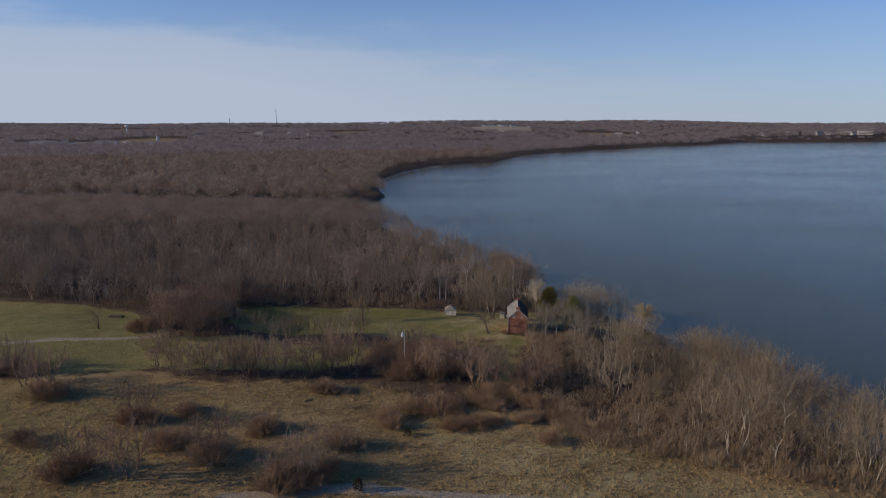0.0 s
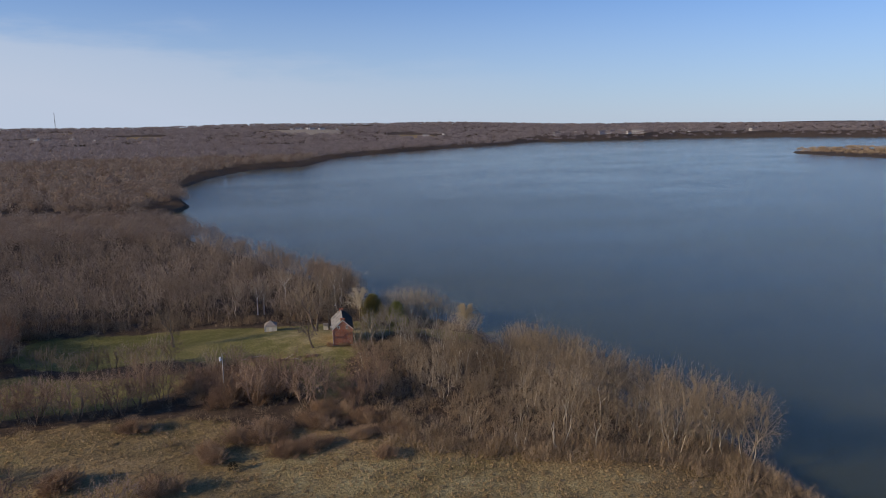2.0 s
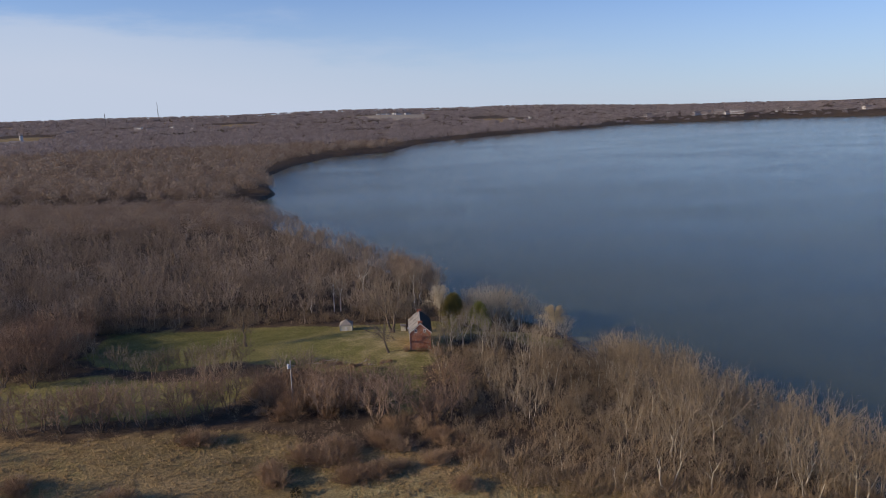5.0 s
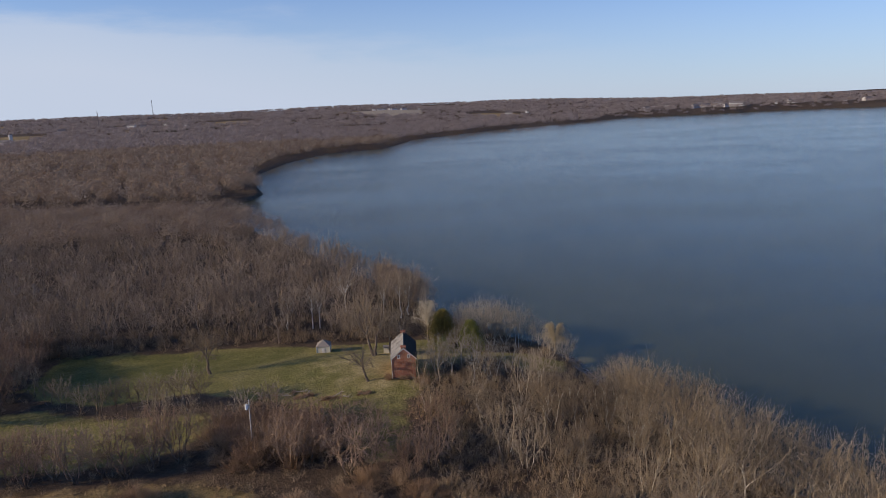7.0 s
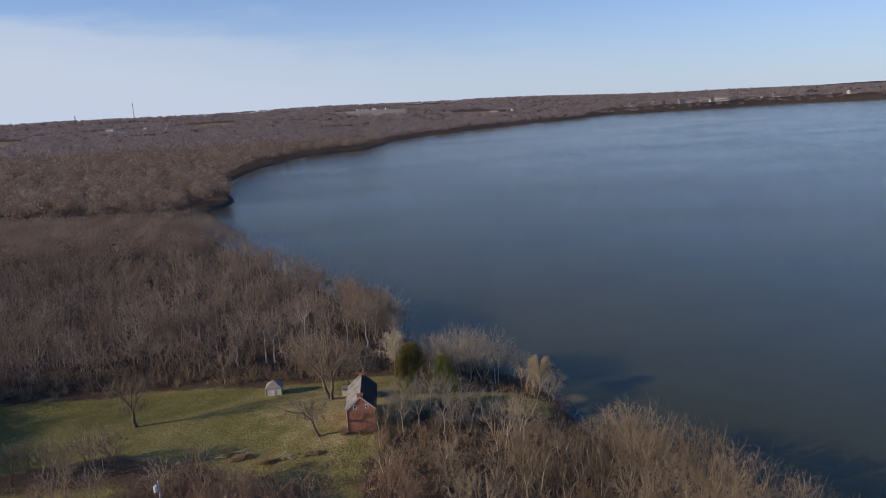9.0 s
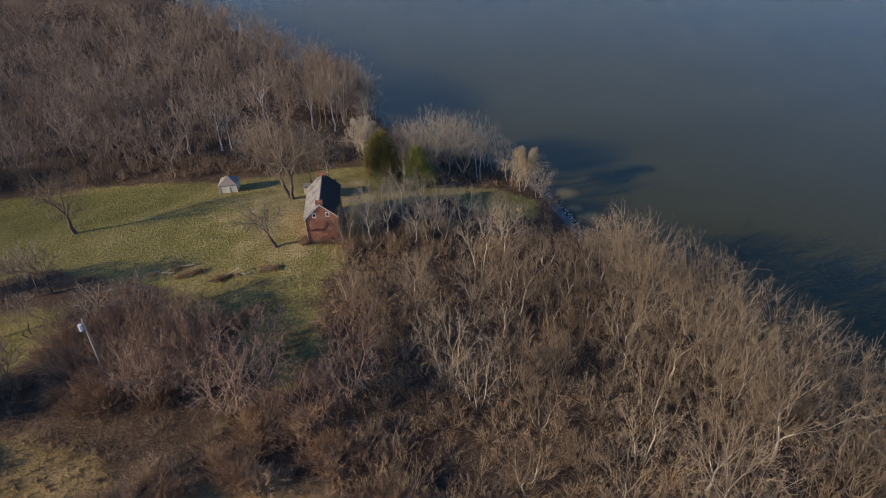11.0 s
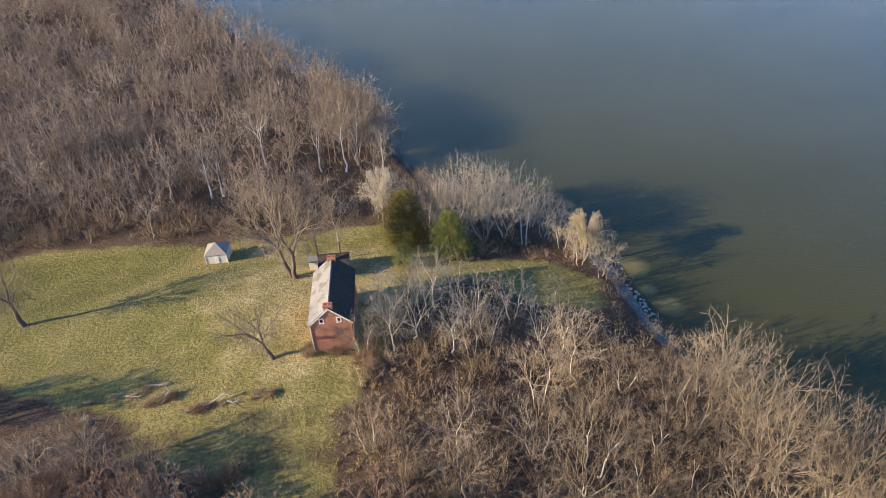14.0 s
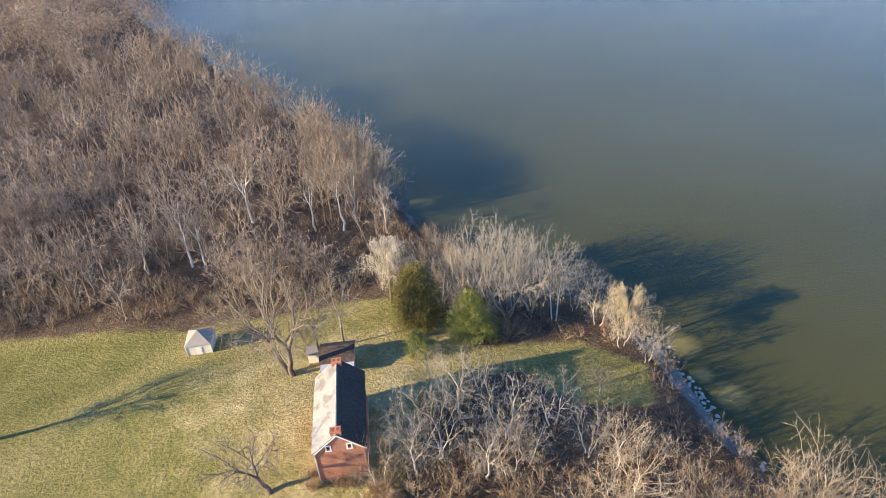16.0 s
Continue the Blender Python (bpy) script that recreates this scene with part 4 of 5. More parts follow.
for x, y in spaced(THICKET, (-36, 160, 4, 190), 3.7, rng, 900):
    bush(x, y, rng.uniform(1.3, 2.0) * float(0.6 + 0.4 * smooth(0, 4, rim(THICKET, x, y))), "tall reddish-brown leafless brush in a dense thicket", 1.0)
plant(hedge_kinds, [(-3, 183), (-5, 178), (-2, 174), (-9, 183), (-14, 178), (0, 179.5), (-6, 170), (-16, 172), (-12, 166), (1.5, 170), (-20, 178), (-8, 175)], "sapling_tree", "leafless bushy sapling in the brown thicket", "thicket saplings", rng, (0.8, 1.02))
x, y = sprinkle(rng, (-84, 160, -14, 182), 110, lambda a, b: rim(row_a[:14], a, b, False) < 5)
x2, y2 = sprinkle(rng, (-100, 184, -6, 232), 200, lambda a, b: rim([(-100, 232), (-78, 210), (-51, 195), (-34, 190), (-14, 186)], a, b, False) < 3.5)
x3, y3 = sprinkle(rng, (-26, 145, 26, 192), 300, lambda a, b: ~inside(LANE, a, b) & ~inside(LAWN, a, b))
x4, y4 = sprinkle(rng, (-150, 60, 60, 160), 260, lambda a, b: ~inside(MEADOW, a, b) & (rim([(-40, 108), (4, 110), (40, 99)], a, b, False) > 4))
x, y = np.concatenate([x, x2, x3, x4]), np.concatenate([y, y2, y3, y4])
scatter("undergrowth", under_kinds, x, y, rng.uniform(0.3, 0.85, len(x)), rng, BRUSH, "low tangled brown scrub along hedgerows", "undergrowth")


def tussock(seed, n=7):
    r = np.random.default_rng(seed)
    out = []
    for _ in range(n):
        a, q = r.uniform(0, 6.283), r.uniform(0, 0.35)
        p = np.array([math.cos(a) * q, math.sin(a) * q, -0.05])
        out.append((*p, *(p + np.array([math.cos(a) * 0.3, math.sin(a) * 0.3, 0]) * r.uniform(0.3, 1.2) + np.array([0.12, 0, r.uniform(0.5, 1.0)])), 0.07, 0))
    return tubes(out, 3)


STRAW = bark_material((0.27, 0.185, 0.086), (0.39, 0.275, 0.132), (0.5, 0.365, 0.19))
x, y = sprinkle(rng, (-112, 92, 100, 164), 10500, lambda a, b: inside(DRY, a, b) & (inland(a, b) > 1) & (rim([(-40, 108), (-18, 111.5), (4, 110), (22, 108), (40, 99)], a, b, False) > 1.6) & (a > -110))
x2, y2 = sprinkle(rng, (20, 160, 34, 206), 400, lambda a, b: ~inside(LAWN, a, b))
scatter("tall_grass", [tussock(s) for s in range(5)], np.concatenate([x, x2]), np.concatenate([y, y2]), rng.uniform(0.4, 0.95, len(x) + len(x2)), rng, STRAW, "tall dry straw-coloured grass", "grass")

# ---- the brick house ----
def brick_build(n, l, b):
    c = n.new("ShaderNodeTexCoord")
    br = n.new("ShaderNodeTexBrick")
    mm = n.new("ShaderNodeMapping")
    mm.inputs["Rotation"].default_value = (radians(90), 0, 0)
    l.new(c.outputs["Object"], mm.inputs["Vector"])
    l.new(mm.outputs["Vector"], br.inputs["Vector"])
    for key, v in (("Scale", 1.0), ("Brick Width", 0.22), ("Row Height", 0.075), ("Mortar Size", 0.008)):
        br.inputs[key].default_value = v
    br.inputs["Color1"].default_value, br.inputs["Color2"].default_value, br.inputs["Mortar"].default_value = (0.38, 0.115, 0.058, 1), (0.5, 0.18, 0.092, 1), (0.44, 0.31, 0.235, 1)
    w = ramp(n, l, noise_at(n, l, 0.7, 6, 0.65), [(0.3, (0.62, 0.58, 0.56)), (0.7, (1.15, 1.12, 1.1))])
    l.new(mix(n, l, 0.8, br.outputs["Color"], w, "MULTIPLY"), b.inputs["Base Color"])
    bump(n, l, b, br.outputs["Fac"], 0.4, -0.01)


BRICK = material("brick", brick_build, 0.9, 0.2)


def shake_build(n, l, b):
    f = noise_at(n, l, 5.0, 5, 0.65, (0.5, 4.0, 1.0))
    g = noise_at(n, l, 0.55, 5, 0.6)
    c = ramp(n, l, f, [(0.3, (0.17, 0.155, 0.135)), (0.7, (0.39, 0.365, 0.325))])
    c = mix(n, l, 0.7, c, ramp(n, l, g, [(0.38, (0.5, 0.47, 0.43)), (0.5, (1.0, 1.0, 1.0)), (0.7, (1.2, 1.19, 1.15))]), "MULTIPLY")
    l.new(c, b.inputs["Base Color"])
    bump(n, l, b, f, 0.5, 0.02)


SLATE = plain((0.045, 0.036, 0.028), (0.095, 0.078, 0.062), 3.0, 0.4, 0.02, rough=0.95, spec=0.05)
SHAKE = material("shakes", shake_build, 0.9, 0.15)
WHITE = plain((0.66, 0.63, 0.55), (0.80, 0.78, 0.72), 3.0, 0.2, 0.01)
CREAM = plain((0.56, 0.52, 0.40), (0.70, 0.66, 0.53), 2.0, 0.2, 0.01, stretch=(1, 1, 4))
DARK_ROOF = plain((0.05, 0.036, 0.028), (0.115, 0.085, 0.065), 2.0, 0.4, 0.03)
SOOT = plain((0.02, 0.018, 0.016), (0.035, 0.03, 0.028), 4.0)
FLUE = plain((0.13, 0.07, 0.045), (0.2, 0.11, 0.07), 4.0)
GLASS = material("glass", lambda n, l, b: l.new(ramp(n, l, noise_at(n, l, 1.5), [(0.3, (0.02, 0.025, 0.03)), (0.7, (0.04, 0.045, 0.05))]), b.inputs["Base Color"]), 0.08, 0.5)
GREY_WOOD = plain((0.22, 0.19, 0.155), (0.36, 0.32, 0.27), 3.0, 0.4, 0.02, stretch=(4, 4, 0.5))
STEEL = plain((0.42, 0.43, 0.44), (0.58, 0.58, 0.58), 6.0, rough=0.5, metal=0.3)

HW, HL, EAVE, RIDGE = 2.95, 6.2, 5.3, 7.95
house = new("house")
tagged(house, "two-storey red brick house with a steep weathered shake roof", "house")
house.matrix_basis = pose(21.4, 207.3, float(rise(20.9, 201.5)), 0, 0, -4)


def gable_top(x):
    return EAVE + (RIDGE - EAVE) * (1 - abs(x) / HW)


def gable_wall(y0, y1, windows):
    """An end wall with openings (x0, x1, z0, z1) that go through it."""
    bm = bmesh.new()
    cuts = sorted({-HW, 0.0, HW, *(w[0] for w in windows), *(w[1] for w in windows)})
    for a, b in zip(cuts, cuts[1:]):
        hole = next((w for w in windows if w[0] <= a and b <= w[1]), None)
        if hole:
            prism(bm, [(a, -0.5), (b, -0.5), (b, hole[2]), (a, hole[2])], y0, y1)
            prism(bm, [(a, hole[3]), (b, hole[3]), (b, gable_top(b)), (a, gable_top(a))], y0, y1)
        else:
            prism(bm, [(a, -0.5), (b, -0.5), (b, gable_top(b)), (a, gable_top(a))], y0, y1)
    bmesh.ops.remove_doubles(bm, verts=bm.verts, dist=0.001)
    seen, twins = {}, []
    for f in bm.faces:
        key = tuple(round(c, 2) for c in f.calc_center_median())
        if key in seen:
            twins += [f, seen[key]]
        seen[key] = f
    bmesh.ops.delete(bm, geom=twins, context="FACES")
    return bm


ATTIC = [(-1.5, -1.0, 5.45, 6.1), (1.0, 1.5, 5.45, 6.1)]
part("wall", gable_wall(-HL, -HL + 0.35, ATTIC), BRICK, house)
part("wall", gable_wall(HL - 0.35, HL, []), BRICK, house)
for s in (-1, 1):
    part("wall", box(bmesh.new(), s * HW - (0.35 if s > 0 else 0), -HL + 0.35, -0.5, s * HW + (0.35 if s < 0 else 0), HL - 0.35, EAVE), BRICK, house)
for x0, x1, z0, z1 in ATTIC:
    win = part("window", box(bmesh.new(), x0, -HL + 0.12, z0, x1, -HL + 0.14, z1), GLASS, house, "dark attic pane")
    bm = bmesh.new()
    box(bm, x0 - 0.11, -HL - 0.05, z0 - 0.11, x0 + 0.05, -HL + 0.11, z1 + 0.11)
    box(bm, x1 - 0.05, -HL - 0.05, z0 - 0.11, x1 + 0.11, -HL + 0.11, z1 + 0.11)
    box(bm, x0 + 0.052, -HL - 0.05, z1 - 0.05, x1 - 0.052, -HL + 0.11, z1 + 0.11)
    part("frame", bm, WHITE, win, "white painted frame")
    part("sill", box(bmesh.new(), x0 - 0.16, -HL - 0.1, z0 - 0.2, x1 + 0.16, -HL + 0.1, z0 - 0.112), WHITE, win)
slope = math.hypot(HW + 0.28, (RIDGE - EAVE) * (HW + 0.28) / HW)
tilt = math.atan2(RIDGE - EAVE, HW)
COURSES = 24
for s in (-1, 1):
    bm = bmesh.new()
    for k in range(COURSES):
        a, b = slope * k / COURSES, slope * (k + 1) / COURSES
        pts = []
        for d, lift in ((a, 0.06), (b, 0.06), (b, 0.06 + 0.075), (a, 0.06 + 0.045)):
            pts.append((s * (d * math.cos(tilt) + lift * math.sin(tilt)), RIDGE + 0.05 - d * math.sin(tilt) + lift * math.cos(tilt)))
        y = -HL - 0.16
        while y < HL + 0.15:
            y2 = min(y + rng.uniform(0.5, 1.6), HL + 0.16)
            prism(bm, [(px, pz + 0.0) for px, pz in pts], y, y2 - 0.004)
            y = y2
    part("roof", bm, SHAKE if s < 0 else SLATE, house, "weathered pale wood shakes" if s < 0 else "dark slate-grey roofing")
    for yy in (-HL - 0.2, HL + 0.165):
        bm = bmesh.new()
        prism(bm, [(s * 0.02, RIDGE + 0.06), (s * (HW + 0.26), EAVE - 0.2), (s * (HW + 0.26), EAVE - 0.42), (s * 0.02, RIDGE - 0.16)], yy, yy + 0.035)
        part("rake_board", bm, WHITE, house, "white rake board")
    part("cornice", box(bmesh.new(), s * (HW + 0.02) - (0.0 if s > 0 else 0.2), -HL, EAVE - 0.45, s * (HW + 0.02) + (0.2 if s > 0 else 0.0), HL, EAVE - 0.15), WHITE, house)
part("ridge_cap", prism(bmesh.new(), [(-0.2, RIDGE - 0.02), (0.2, RIDGE - 0.02), (0.03, RIDGE + 0.24), (-0.03, RIDGE + 0.24)], -HL - 0.15, HL + 0.15), SHAKE, house)
part("downspout", rod(bmesh.new(), (-HW - 0.08, -HL - 0.08, 0.0), (-HW - 0.08, -HL - 0.08, EAVE - 0.4), 0.055, 0.055), WHITE, house, "white downspout")
for y0 in (-HL - 0.06, HL - 0.9):
    bm = bmesh.new()
    box(bm, -0.62, y0, RIDGE - 1.4, 0.62, y0 + 0.9, RIDGE + 0.3)
    box(bm, -0.68, y0 - 0.06, RIDGE + 0.302, 0.68, y0 + 0.96, RIDGE + 0.42)
    box(bm, -0.62, y0, RIDGE + 0.422, 0.62, y0 + 0.9, RIDGE + 0.48)
    ch = part("chimney", bm, BRICK, house)
    for fx in (-0.28, 0.28):
        part("flue", box(bmesh.new(), fx - 0.17, y0 + 0.25, RIDGE + 0.4, fx + 0.17, y0 + 0.65, RIDGE + 0.495), FLUE, ch, "smoke-stained clay flue")
part("foundation", box(bmesh.new(), -HW - 0.06, -HL - 0.06, -0.6, HW + 0.06, HL + 0.06, 0.18), GREY_WOOD, house, "grey stone foundation")

# shrubs against the south wall
for x, y, s in ((17.0, 200.6, 0.5), (20.2, 200.3, 0.42), (21.3, 200.2, 0.45), (22.2, 200.3, 0.4), (16.9, 202.4, 0.4)):
    bush(x, y, s, "dark leafless foundation shrub against the brick wall", 0.9)

# ---- the low kitchen behind the house ----
kitchen = new("outbuilding")
tagged(kitchen, "low outbuilding with a dark weathered roof behind the house", "outbuilding")
kitchen.matrix_basis = stand(21.4, 223.6, -6)
bm = bmesh.new()
box(bm, -2.4, -2.2, -0.4, 2.4, -1.95, 2.1)
box(bm, -2.4, 1.95, -0.4, 2.4, 2.2, 2.1)
part("wall", bm, GREY_WOOD, kitchen, "grey board wall")
for x0 in (-2.4, 2.15):
    v = prism(bmesh.new(), [(-1.948, -0.4), (1.948, -0.4), (1.948, 2.1), (0, 3.3), (-1.948, 2.1)], 0, 0.25)
    bmesh.ops.rotate(v, verts=v.verts, matrix=Matrix.Rotation(radians(90), 3, "Z"))
    bmesh.ops.translate(v, verts=v.verts, vec=(x0 + 0.25, 0, 0))
    part("wall", v, GREY_WOOD, kitchen)
for s in (-1, 1):
    steps = [(0.0, 3.4)] + [p for k in range(9) for p in ((2.28 * k / 9, 3.46 - 1.4 * k / 9), (2.28 * (k + 1) / 9, 3.49 - 1.4 * (k + 1) / 9))] + [(2.28, 2.0)]
    bm = prism(bmesh.new(), [(s * u, w) for u, w in steps], -2.65, 2.65)
    bmesh.ops.rotate(bm, verts=bm.verts, matrix=Matrix.Rotation(radians(90), 3, "Z"))
    part("roof", bm, DARK_ROOF, kitchen, "dark weathered roof")
part("porch_roof", prism(bmesh.new(), [(-2.4, 2.0), (2.5, 2.0), (2.5, 2.1), (-2.4, 2.1)], -3.6, -2.35), STEEL, kitchen, "pale metal porch roof")
for xx in (-2.2, 2.25):
    part("post", box(bmesh.new(), xx, -3.5, -0.4, xx + 0.12, -3.38, 2.0), GREY_WOOD, kitchen)

privy = new("outhouse")
tagged(privy, "small cream wooden outhouse with a flat pale roof", "outhouse")
privy.matrix_basis = stand(17.7, 225.4, -6)
part("wall", box(bmesh.new(), -0.8, -0.8, -0.3, 0.8, 0.8, 1.9), CREAM, privy)
part("roof", prism(bmesh.new(), [(-1.0, 1.92), (1.0, 1.92), (1.0, 2.0), (-1.0, 2.15)], -1.0, 1.0), GREY_WOOD, privy)

# ---- the cream shed ----
shed = new("shed")
tagged(shed, "small cream board shed with a grey pyramid roof on the lawn", "shed")
shed.matrix_basis = stand(-0.4, 234.9, -3)
bm = bmesh.new()
for k in range(9):
    z = -0.3 + k * 0.28
    box(bm, -1.9 - 0.012 * (k % 2), -1.9 - 0.012 * (k % 2), z, 1.9 + 0.012 * (k % 2), 1.9 + 0.012 * (k % 2), z + 0.275)
part("wall", bm, CREAM, shed)
for sx in (-1, 1):
    for sy in (-1, 1):
        part("corner_board", box(bmesh.new(), sx * 1.93 - 0.06, sy * 1.93 - 0.06, -0.3, sx * 1.93 + 0.06, sy * 1.93 + 0.06, 2.2), WHITE, shed)
bm = bmesh.new()
for k in range(10):
    a, b = 2.06 * (1 - k / 10), 2.06 * (1 - (k + 1) / 10)
    z0, z1 = 2.2 + 1.5 * k / 10, 2.2 + 1.5 * (k + 1) / 10
    lo = [bm.verts.new((sx * (a + 0.03), sy * (a + 0.03), z0)) for sx, sy in ((-1, -1), (1, -1), (1, 1), (-1, 1))]
    hi = [bm.verts.new((sx * max(b, 0.01), sy * max(b, 0.01), z1 + 0.02)) for sx, sy in ((-1, -1), (1, -1), (1, 1), (-1, 1))]
    for m in range(4):
        bm.faces.new((lo[m], lo[(m + 1) % 4], hi[(m + 1) % 4], hi[m]))
    bm.faces.new(lo[::-1])
    bm.faces.new(hi)
part("roof", bm, GREY_WOOD, shed, "grey weathered wooden roof")
door = part("door", box(bmesh.new(), -0.45, -1.98, -0.1, 0.45, -1.93, 1.7), WHITE, shed)
part("handle", box(bmesh.new(), 0.3, -2.02, 0.9, 0.36, -1.982, 1.0), SOOT, door)

# ---- the utility pole ----
pole = new("utility_pole")
tagged(pole, "weathered wooden utility pole with a grey transformer can", "utility pole")
pole.matrix_basis = stand(-12.3, 171.6)
part("post", rod(bmesh.new(), (0, 0, -0.5), (0.1, 0, 11.6), 0.17, 0.11, 10), plain((0.36, 0.33, 0.29), (0.5, 0.47, 0.42), 3.0, 0.3, 0.02, stretch=(3, 3, 0.4)), pole)
can = part("transformer", rod(bmesh.new(), (-0.42, -0.1, 9.8), (-0.42, -0.1, 10.8), 0.3, 0.3, 14), plain((0.66, 0.67, 0.67), (0.78, 0.78, 0.78), 5.0, rough=0.5), pole, "pale grey transformer can")
part("bracket", box(bmesh.new(), -0.2, -0.14, 10.1, 0.06, -0.06, 10.4), STEEL, can)
part("bushing", rod(bmesh.new(), (-0.42, -0.1, 10.8), (-0.36, -0.1, 11.15), 0.05, 0.03), WHITE, can)
part("insulator", rod(bmesh.new(), (0.1, 0, 11.6), (0.1, 0, 11.8), 0.05, 0.04), WHITE, pole)

sign = new("signpost")
tagged(sign, "short pale wooden post with a small plate by the track", "signpost")
sign.matrix_basis = stand(-0.9, 108.7)
part("post", box(bmesh.new(), -0.06, -0.06, -0.3, 0.06, 0.06, 1.7), GREY_WOOD, sign)
part("plate", box(bmesh.new(), -0.3, -0.09, 1.35, 0.3, -0.062, 1.75), GREY_WOOD, sign)

# ---- fallen branches and brush piles on the lawn ----
LOG = plain((0.30, 0.25, 0.19), (0.46, 0.4, 0.31), 3.0, 0.3, 0.02)
for x, y, ln, a in ((-12.8, 199.8, 4.5, 20), (-9.1, 200.2, 4.0, 8), (-4.8, 200.4, 3.5, -10), (-3.0, 197.5, 2.5, 60), (1.5, 194.3, 3.0, 15), (4.2, 194.6, 3.5, 5), (6.6, 194.0, 2.2, -40), (10.6, 194.7, 2.8, 10), (-14.2, 195.2, 1.8, 40), (-8, 198.6, 2.4, -30)):
    ob = new("fallen_branch")
    tagged(ob, "fallen dead branch lying on the lawn", "branch", "lawn debris")
    pts = wander(rng, np.array([-ln / 2, 0, 0.1]), np.array([1.0, 0, 0.03]), ln, 5, 0.12, 0)
    v1 = tubes(chain(pts, 0.17, 0.06), 6)
    tw = []
    for _ in range(26):
        m = int(rng.integers(1, 5))
        d = unit(np.array([0.7, rng.normal(0, 0.7), abs(rng.normal(0, 0.5))]))
        tw.append((*pts[m], *(pts[m] + d * rng.uniform(0.5, 1.4)), 0.035, 0.01))
    me = mesh_of("limb", *joined([v1, tubes(tw, 4)]))
    me.materials.append(LOG)
    new("limb", me).parent = ob
    ob.matrix_basis = stand(x, y, a)
for x, y, s in ((-13.6, 198.8, 0.3), (-6.4, 200.6, 0.4), (-2.8, 197.4, 0.5), (2.0, 193.9, 0.5), (9.9, 195.0, 0.38), (11.6, 194.6, 0.35), (-10.6, 199.0, 0.3), (5.0, 194.2, 0.28), (-14.4, 194.6, 0.45)):
    bush(x, y, s, "low brush pile of dead twigs on the lawn", 0.6)

for x, y, s in ((-4.9, 197.0, 0.5), (-3.4, 197.4, 0.45), (-1.9, 197.2, 0.4), (-5.8, 196.6, 0.35), (1.2, 194.0, 0.45), (2.4, 194.3, 0.4), (3.4, 194.4, 0.3), (11.2, 194.1, 0.4), (12.0, 194.4, 0.35), (9.3, 194.0, 0.25), (-13.8, 194.8, 0.4), (-6.6, 199.6, 0.3)):
    bush(x, y, s, "low heap of dark cut brush on the lawn", 0.7)

# ---- stones along the shore ----
STONE = plain((0.30, 0.25, 0.19), (0.60, 0.52, 0.40), 2.5, 0.4, 0.03)
stones = []
for k in range(5):
    bm = bmesh.new()
    bmesh.ops.create_icosphere(bm, subdivisions=2, radius=0.5)
    r = random.Random(k)
    for v in bm.verts:
        v.co *= 0.8 + 0.35 * noise.noise(v.co * 2.2 + Vector((k * 7, 0, 0)))
        v.co.z *= 0.65
    me = bpy.data.meshes.new("stone")
    bm.to_mesh(me)
    bm.free()
    me.materials.append(STONE)
    stones.append(me)
bank = SHORE[5:17]
for k in range(280):
    m = int(rng.integers(0, len(bank) - 1)) if k > 190 else int(rng.integers(4, 7))
    f = rng.uniform(0, 1)
    x = bank[m][0] + (bank[m + 1][0] - bank[m][0]) * f + rng.normal(0.1, 0.7)
    y = bank[m][1] + (bank[m + 1][1] - bank[m][1]) * f
    ob = tagged(new("stone", stones[k % 5]), "pale riprap stone at the water's edge", "stone", "shore stones")
    s = rng.uniform(0.25, 0.9)
    ob.matrix_basis = pose(x, y, max(float(rise(x, y)), LAKE - 0.1) + 0.08 * s, rng.uniform(-15, 15), rng.uniform(-15, 15), rng.uniform(0, 360))
    ob.scale = (s, s * rng.uniform(0.7, 1.2), s)

# ---- far across the lake and the woods ----
FAR_WALL = plain((0.42, 0.41, 0.40), (0.60, 0.58, 0.55), 0.3)
FAR_ROOF = plain((0.16, 0.14, 0.13), (0.26, 0.23, 0.21), 0.3)


def far_building(name, label, category, x, y, w, d, h, roof, wall_mat=FAR_WALL, turn=0.0, group="far buildings"):
    root = new(name)
    tagged(root, label, category, group)
    root.matrix_basis = stand(x, y, turn)
    part("wall", prism(bmesh.new(), [(-w / 2, -3), (w / 2, -3), (w / 2, h), (0, h + roof), (-w / 2, h)], -d / 2, d / 2), wall_mat, root)
    for s in (-1, 1):
        part("roof", prism(bmesh.new(), [(0, h + roof + 0.1), (s * (w / 2 + 0.6), h - 0.1), (s * (w / 2 + 0.6), h + 0.4), (0, h + roof + 0.6)], -d / 2 - 0.6, d / 2 + 0.6), FAR_ROOF, root)
    return root


for x, y, w, d, h in ((576, 2480, 14, 26, 8), (1219, 2358, 16, 30, 9), (1250, 2400, 14, 20, 8), (1298, 2436, 14, 40, 8), (1332, 2412, 18, 30, 10), (1376, 2368, 20, 44, 11), (1324, 2345, 12, 20, 8), (1405, 2390, 16, 26, 9),
                      (-913, 2430, 14, 24, 8), (-768, 2670, 14, 30, 8), (-693, 2542, 12, 20, 8), (-575, 2652, 12, 18, 8), (-626, 4390, 12, 22, 7), (153, 3190, 12, 30, 7), (211, 3170, 12, 24, 7), (256, 3190, 12, 26, 7), (1040, 2360, 14, 24, 9), (1930, 2420, 16, 40, 9), (1700, 2480, 14, 30, 9)):
    far_building("farmhouse", "small white gabled building among far trees", "building", x, y, w, d, h, w * 0.3, turn=rng.uniform(60, 120))
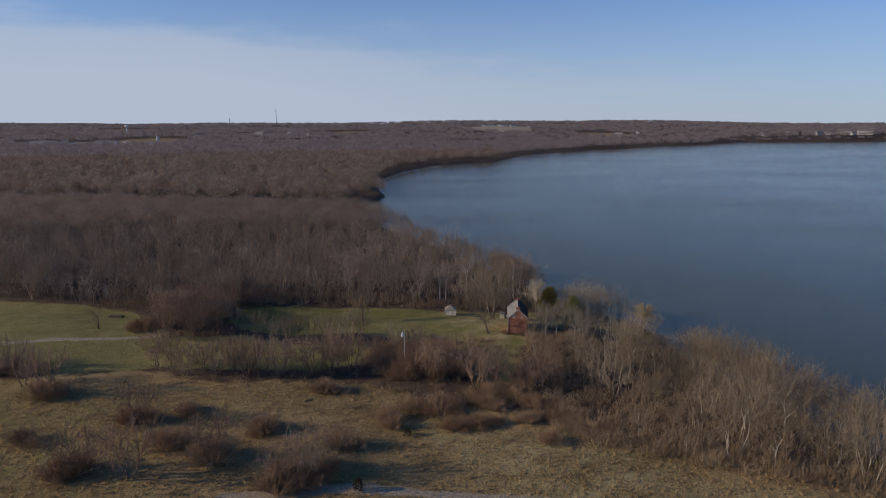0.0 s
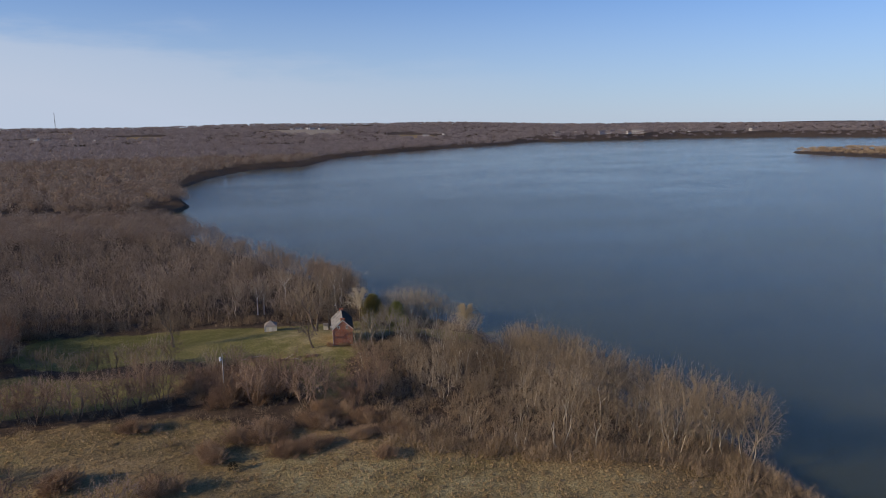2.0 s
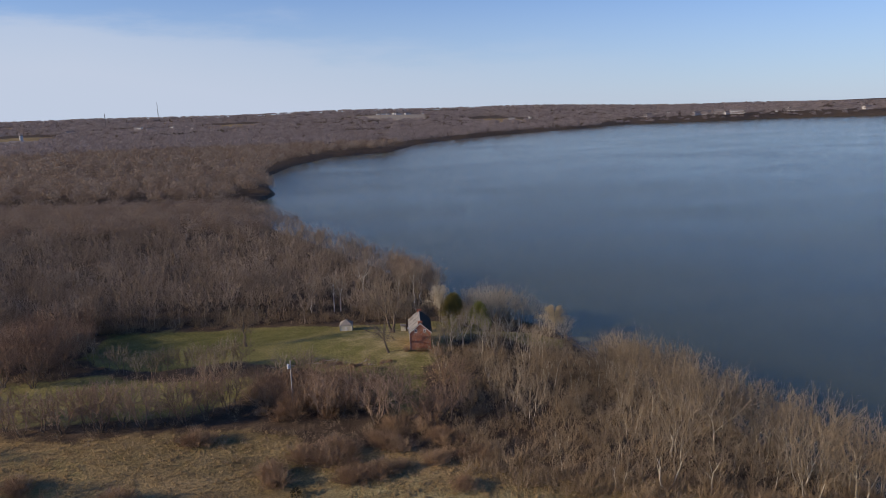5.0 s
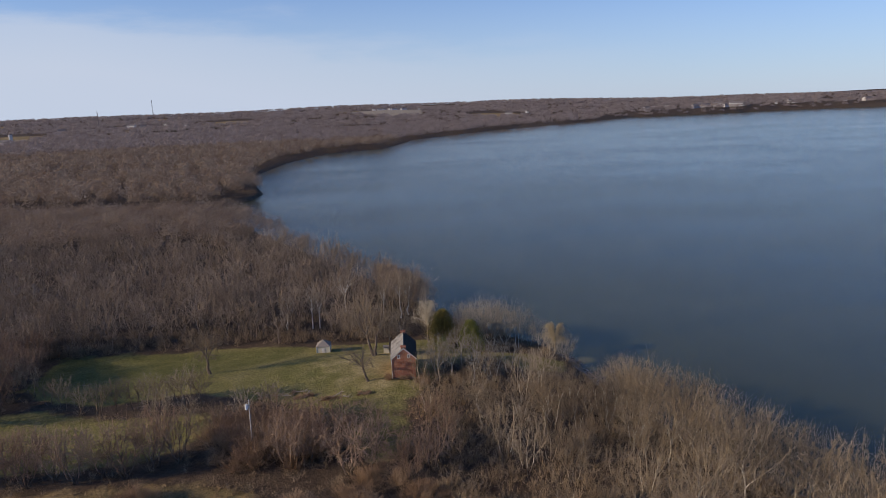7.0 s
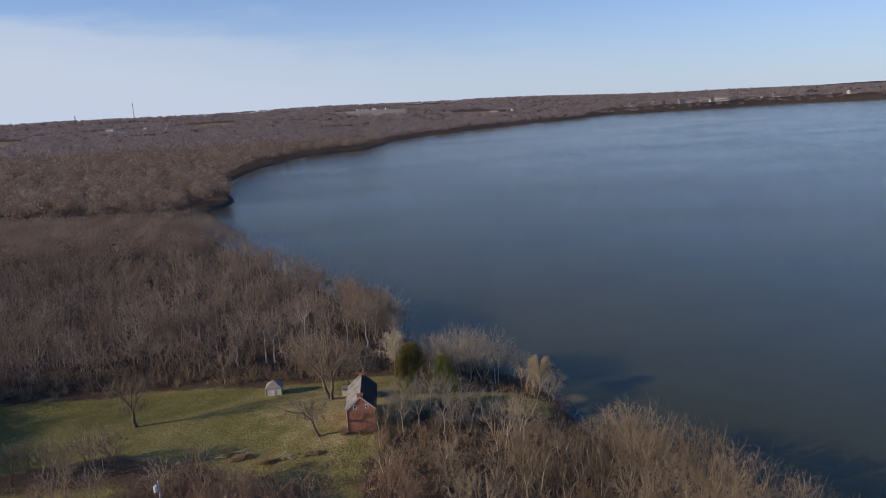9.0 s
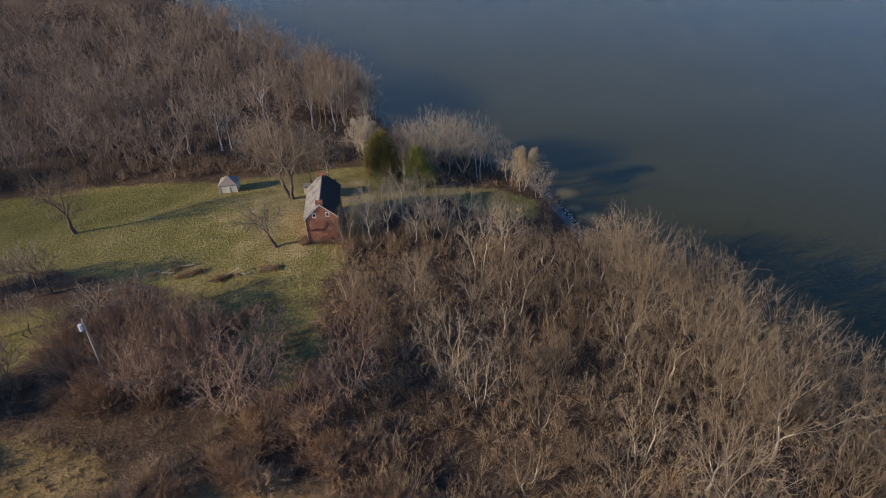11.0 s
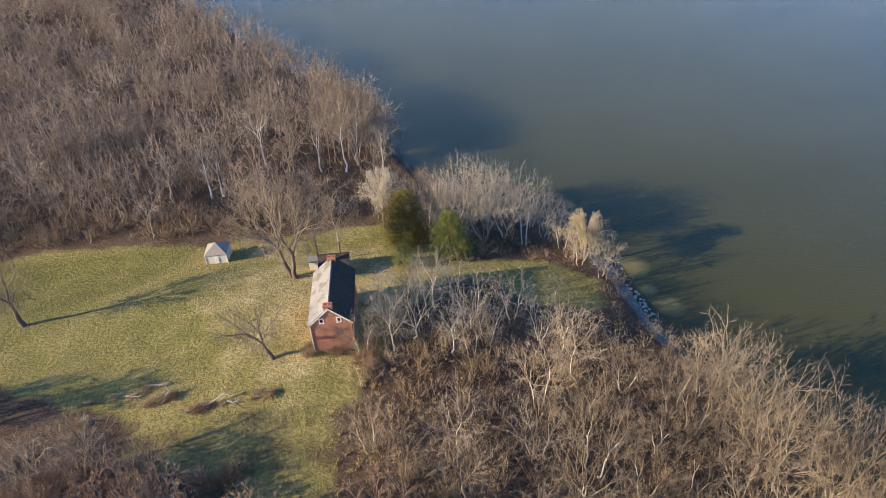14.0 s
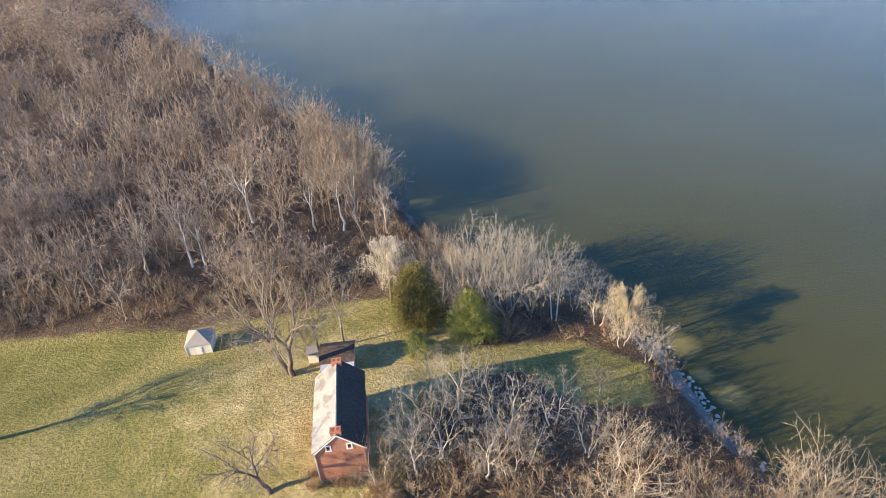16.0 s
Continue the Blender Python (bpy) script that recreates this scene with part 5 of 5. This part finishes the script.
for x, y, w, d, h in ((-1082, 1646, 26, 60, 7), (-1061, 1680, 30, 40, 7), (-1030, 1700, 22, 50, 6), (-1091, 1802, 30, 70, 9), (-1042, 1770, 26, 40, 8), (-960, 1875, 24, 60, 7), (-917, 1501, 10, 14, 6), (-909, 1553, 10, 16, 6)):
    far_building("barn", "long pale low building beyond the woods", "building", x, y, w, d, h, 3, turn=90 + rng.uniform(-8, 8))
town = random.Random(5)
for x0, y0, x1, y1, count in ((1140, 2380, 1460, 2560, 10), (1500, 2420, 1900, 2560, 5), (620, 2480, 980, 2620, 4), (-1180, 1680, -840, 1900, 10), (-760, 2500, -520, 2760, 8), (60, 3120, 330, 3230, 5)):
    for _ in range(count):
        w = town.uniform(6.5, 10)
        far_building("farmhouse", "small pale gabled house among far trees", "building", town.uniform(x0, x1), town.uniform(y0, y1), w, w * town.uniform(1.1, 1.7), town.uniform(6, 9), w * 0.35, town.choice((WHITE, FAR_WALL, WHITE)), town.uniform(50, 130))
silo = new("silo")
tagged(silo, "pale concrete silo with a domed cap among far barns", "silo")
silo.matrix_basis = stand(-799, 1831)
part("shaft", rod(bmesh.new(), (0, 0, -2), (0, 0, 24), 4, 4, 16), FAR_WALL, silo)
part("cap", rod(bmesh.new(), (0, 0, 24), (0, 0, 27), 4.1, 1.0, 16), FAR_ROOF, silo)
far_building("barn", "pale barn beside a silo", "building", -812, 1826, 18, 26, 6, 5, turn=80)
tower = new("water_tower")
tagged(tower, "white water tower on the horizon", "water tower")
tower.matrix_basis = stand(-1292, 2688)
part("shaft", rod(bmesh.new(), (0, 0, -2), (0, 0, 24), 2.5, 2.0, 12), FAR_WALL, tower)
bm = bmesh.new()
bmesh.ops.create_uvsphere(bm, u_segments=20, v_segments=12, radius=8)
for v in bm.verts:
    v.co.z = v.co.z * 0.65 + 28
part("tank", bm, WHITE, tower)


def mast(x, y, height, half, label):
    root = new("radio_mast")
    tagged(root, label, "mast")
    root.matrix_basis = stand(x, y)
    for k in range(3):
        a = k * 2.0944
        part("leg", rod(bmesh.new(), (math.cos(a) * half, math.sin(a) * half, -2), (math.cos(a) * half * 0.6, math.sin(a) * half * 0.6, height), 0.5, 0.4, 5), FAR_ROOF, root)
    bm = bmesh.new()
    for k in range(int(height / 8)):
        z, q = k * 8, half * (1 - 0.4 * k * 8 / height)
        for m in range(3):
            a, b = m * 2.0944, (m + 1) * 2.0944
            rod(bm, (math.cos(a) * q, math.sin(a) * q, z), (math.cos(b) * q, math.sin(b) * q, z + 8), 0.25, 0.25, 3)
    part("bracing", bm, FAR_ROOF, root)


mast(-1230, 4705, 105, 2.6, "tall lattice radio mast on the far ridge")
mast(-915, 2778, 60, 1.8, "thin lattice mast among far woods")
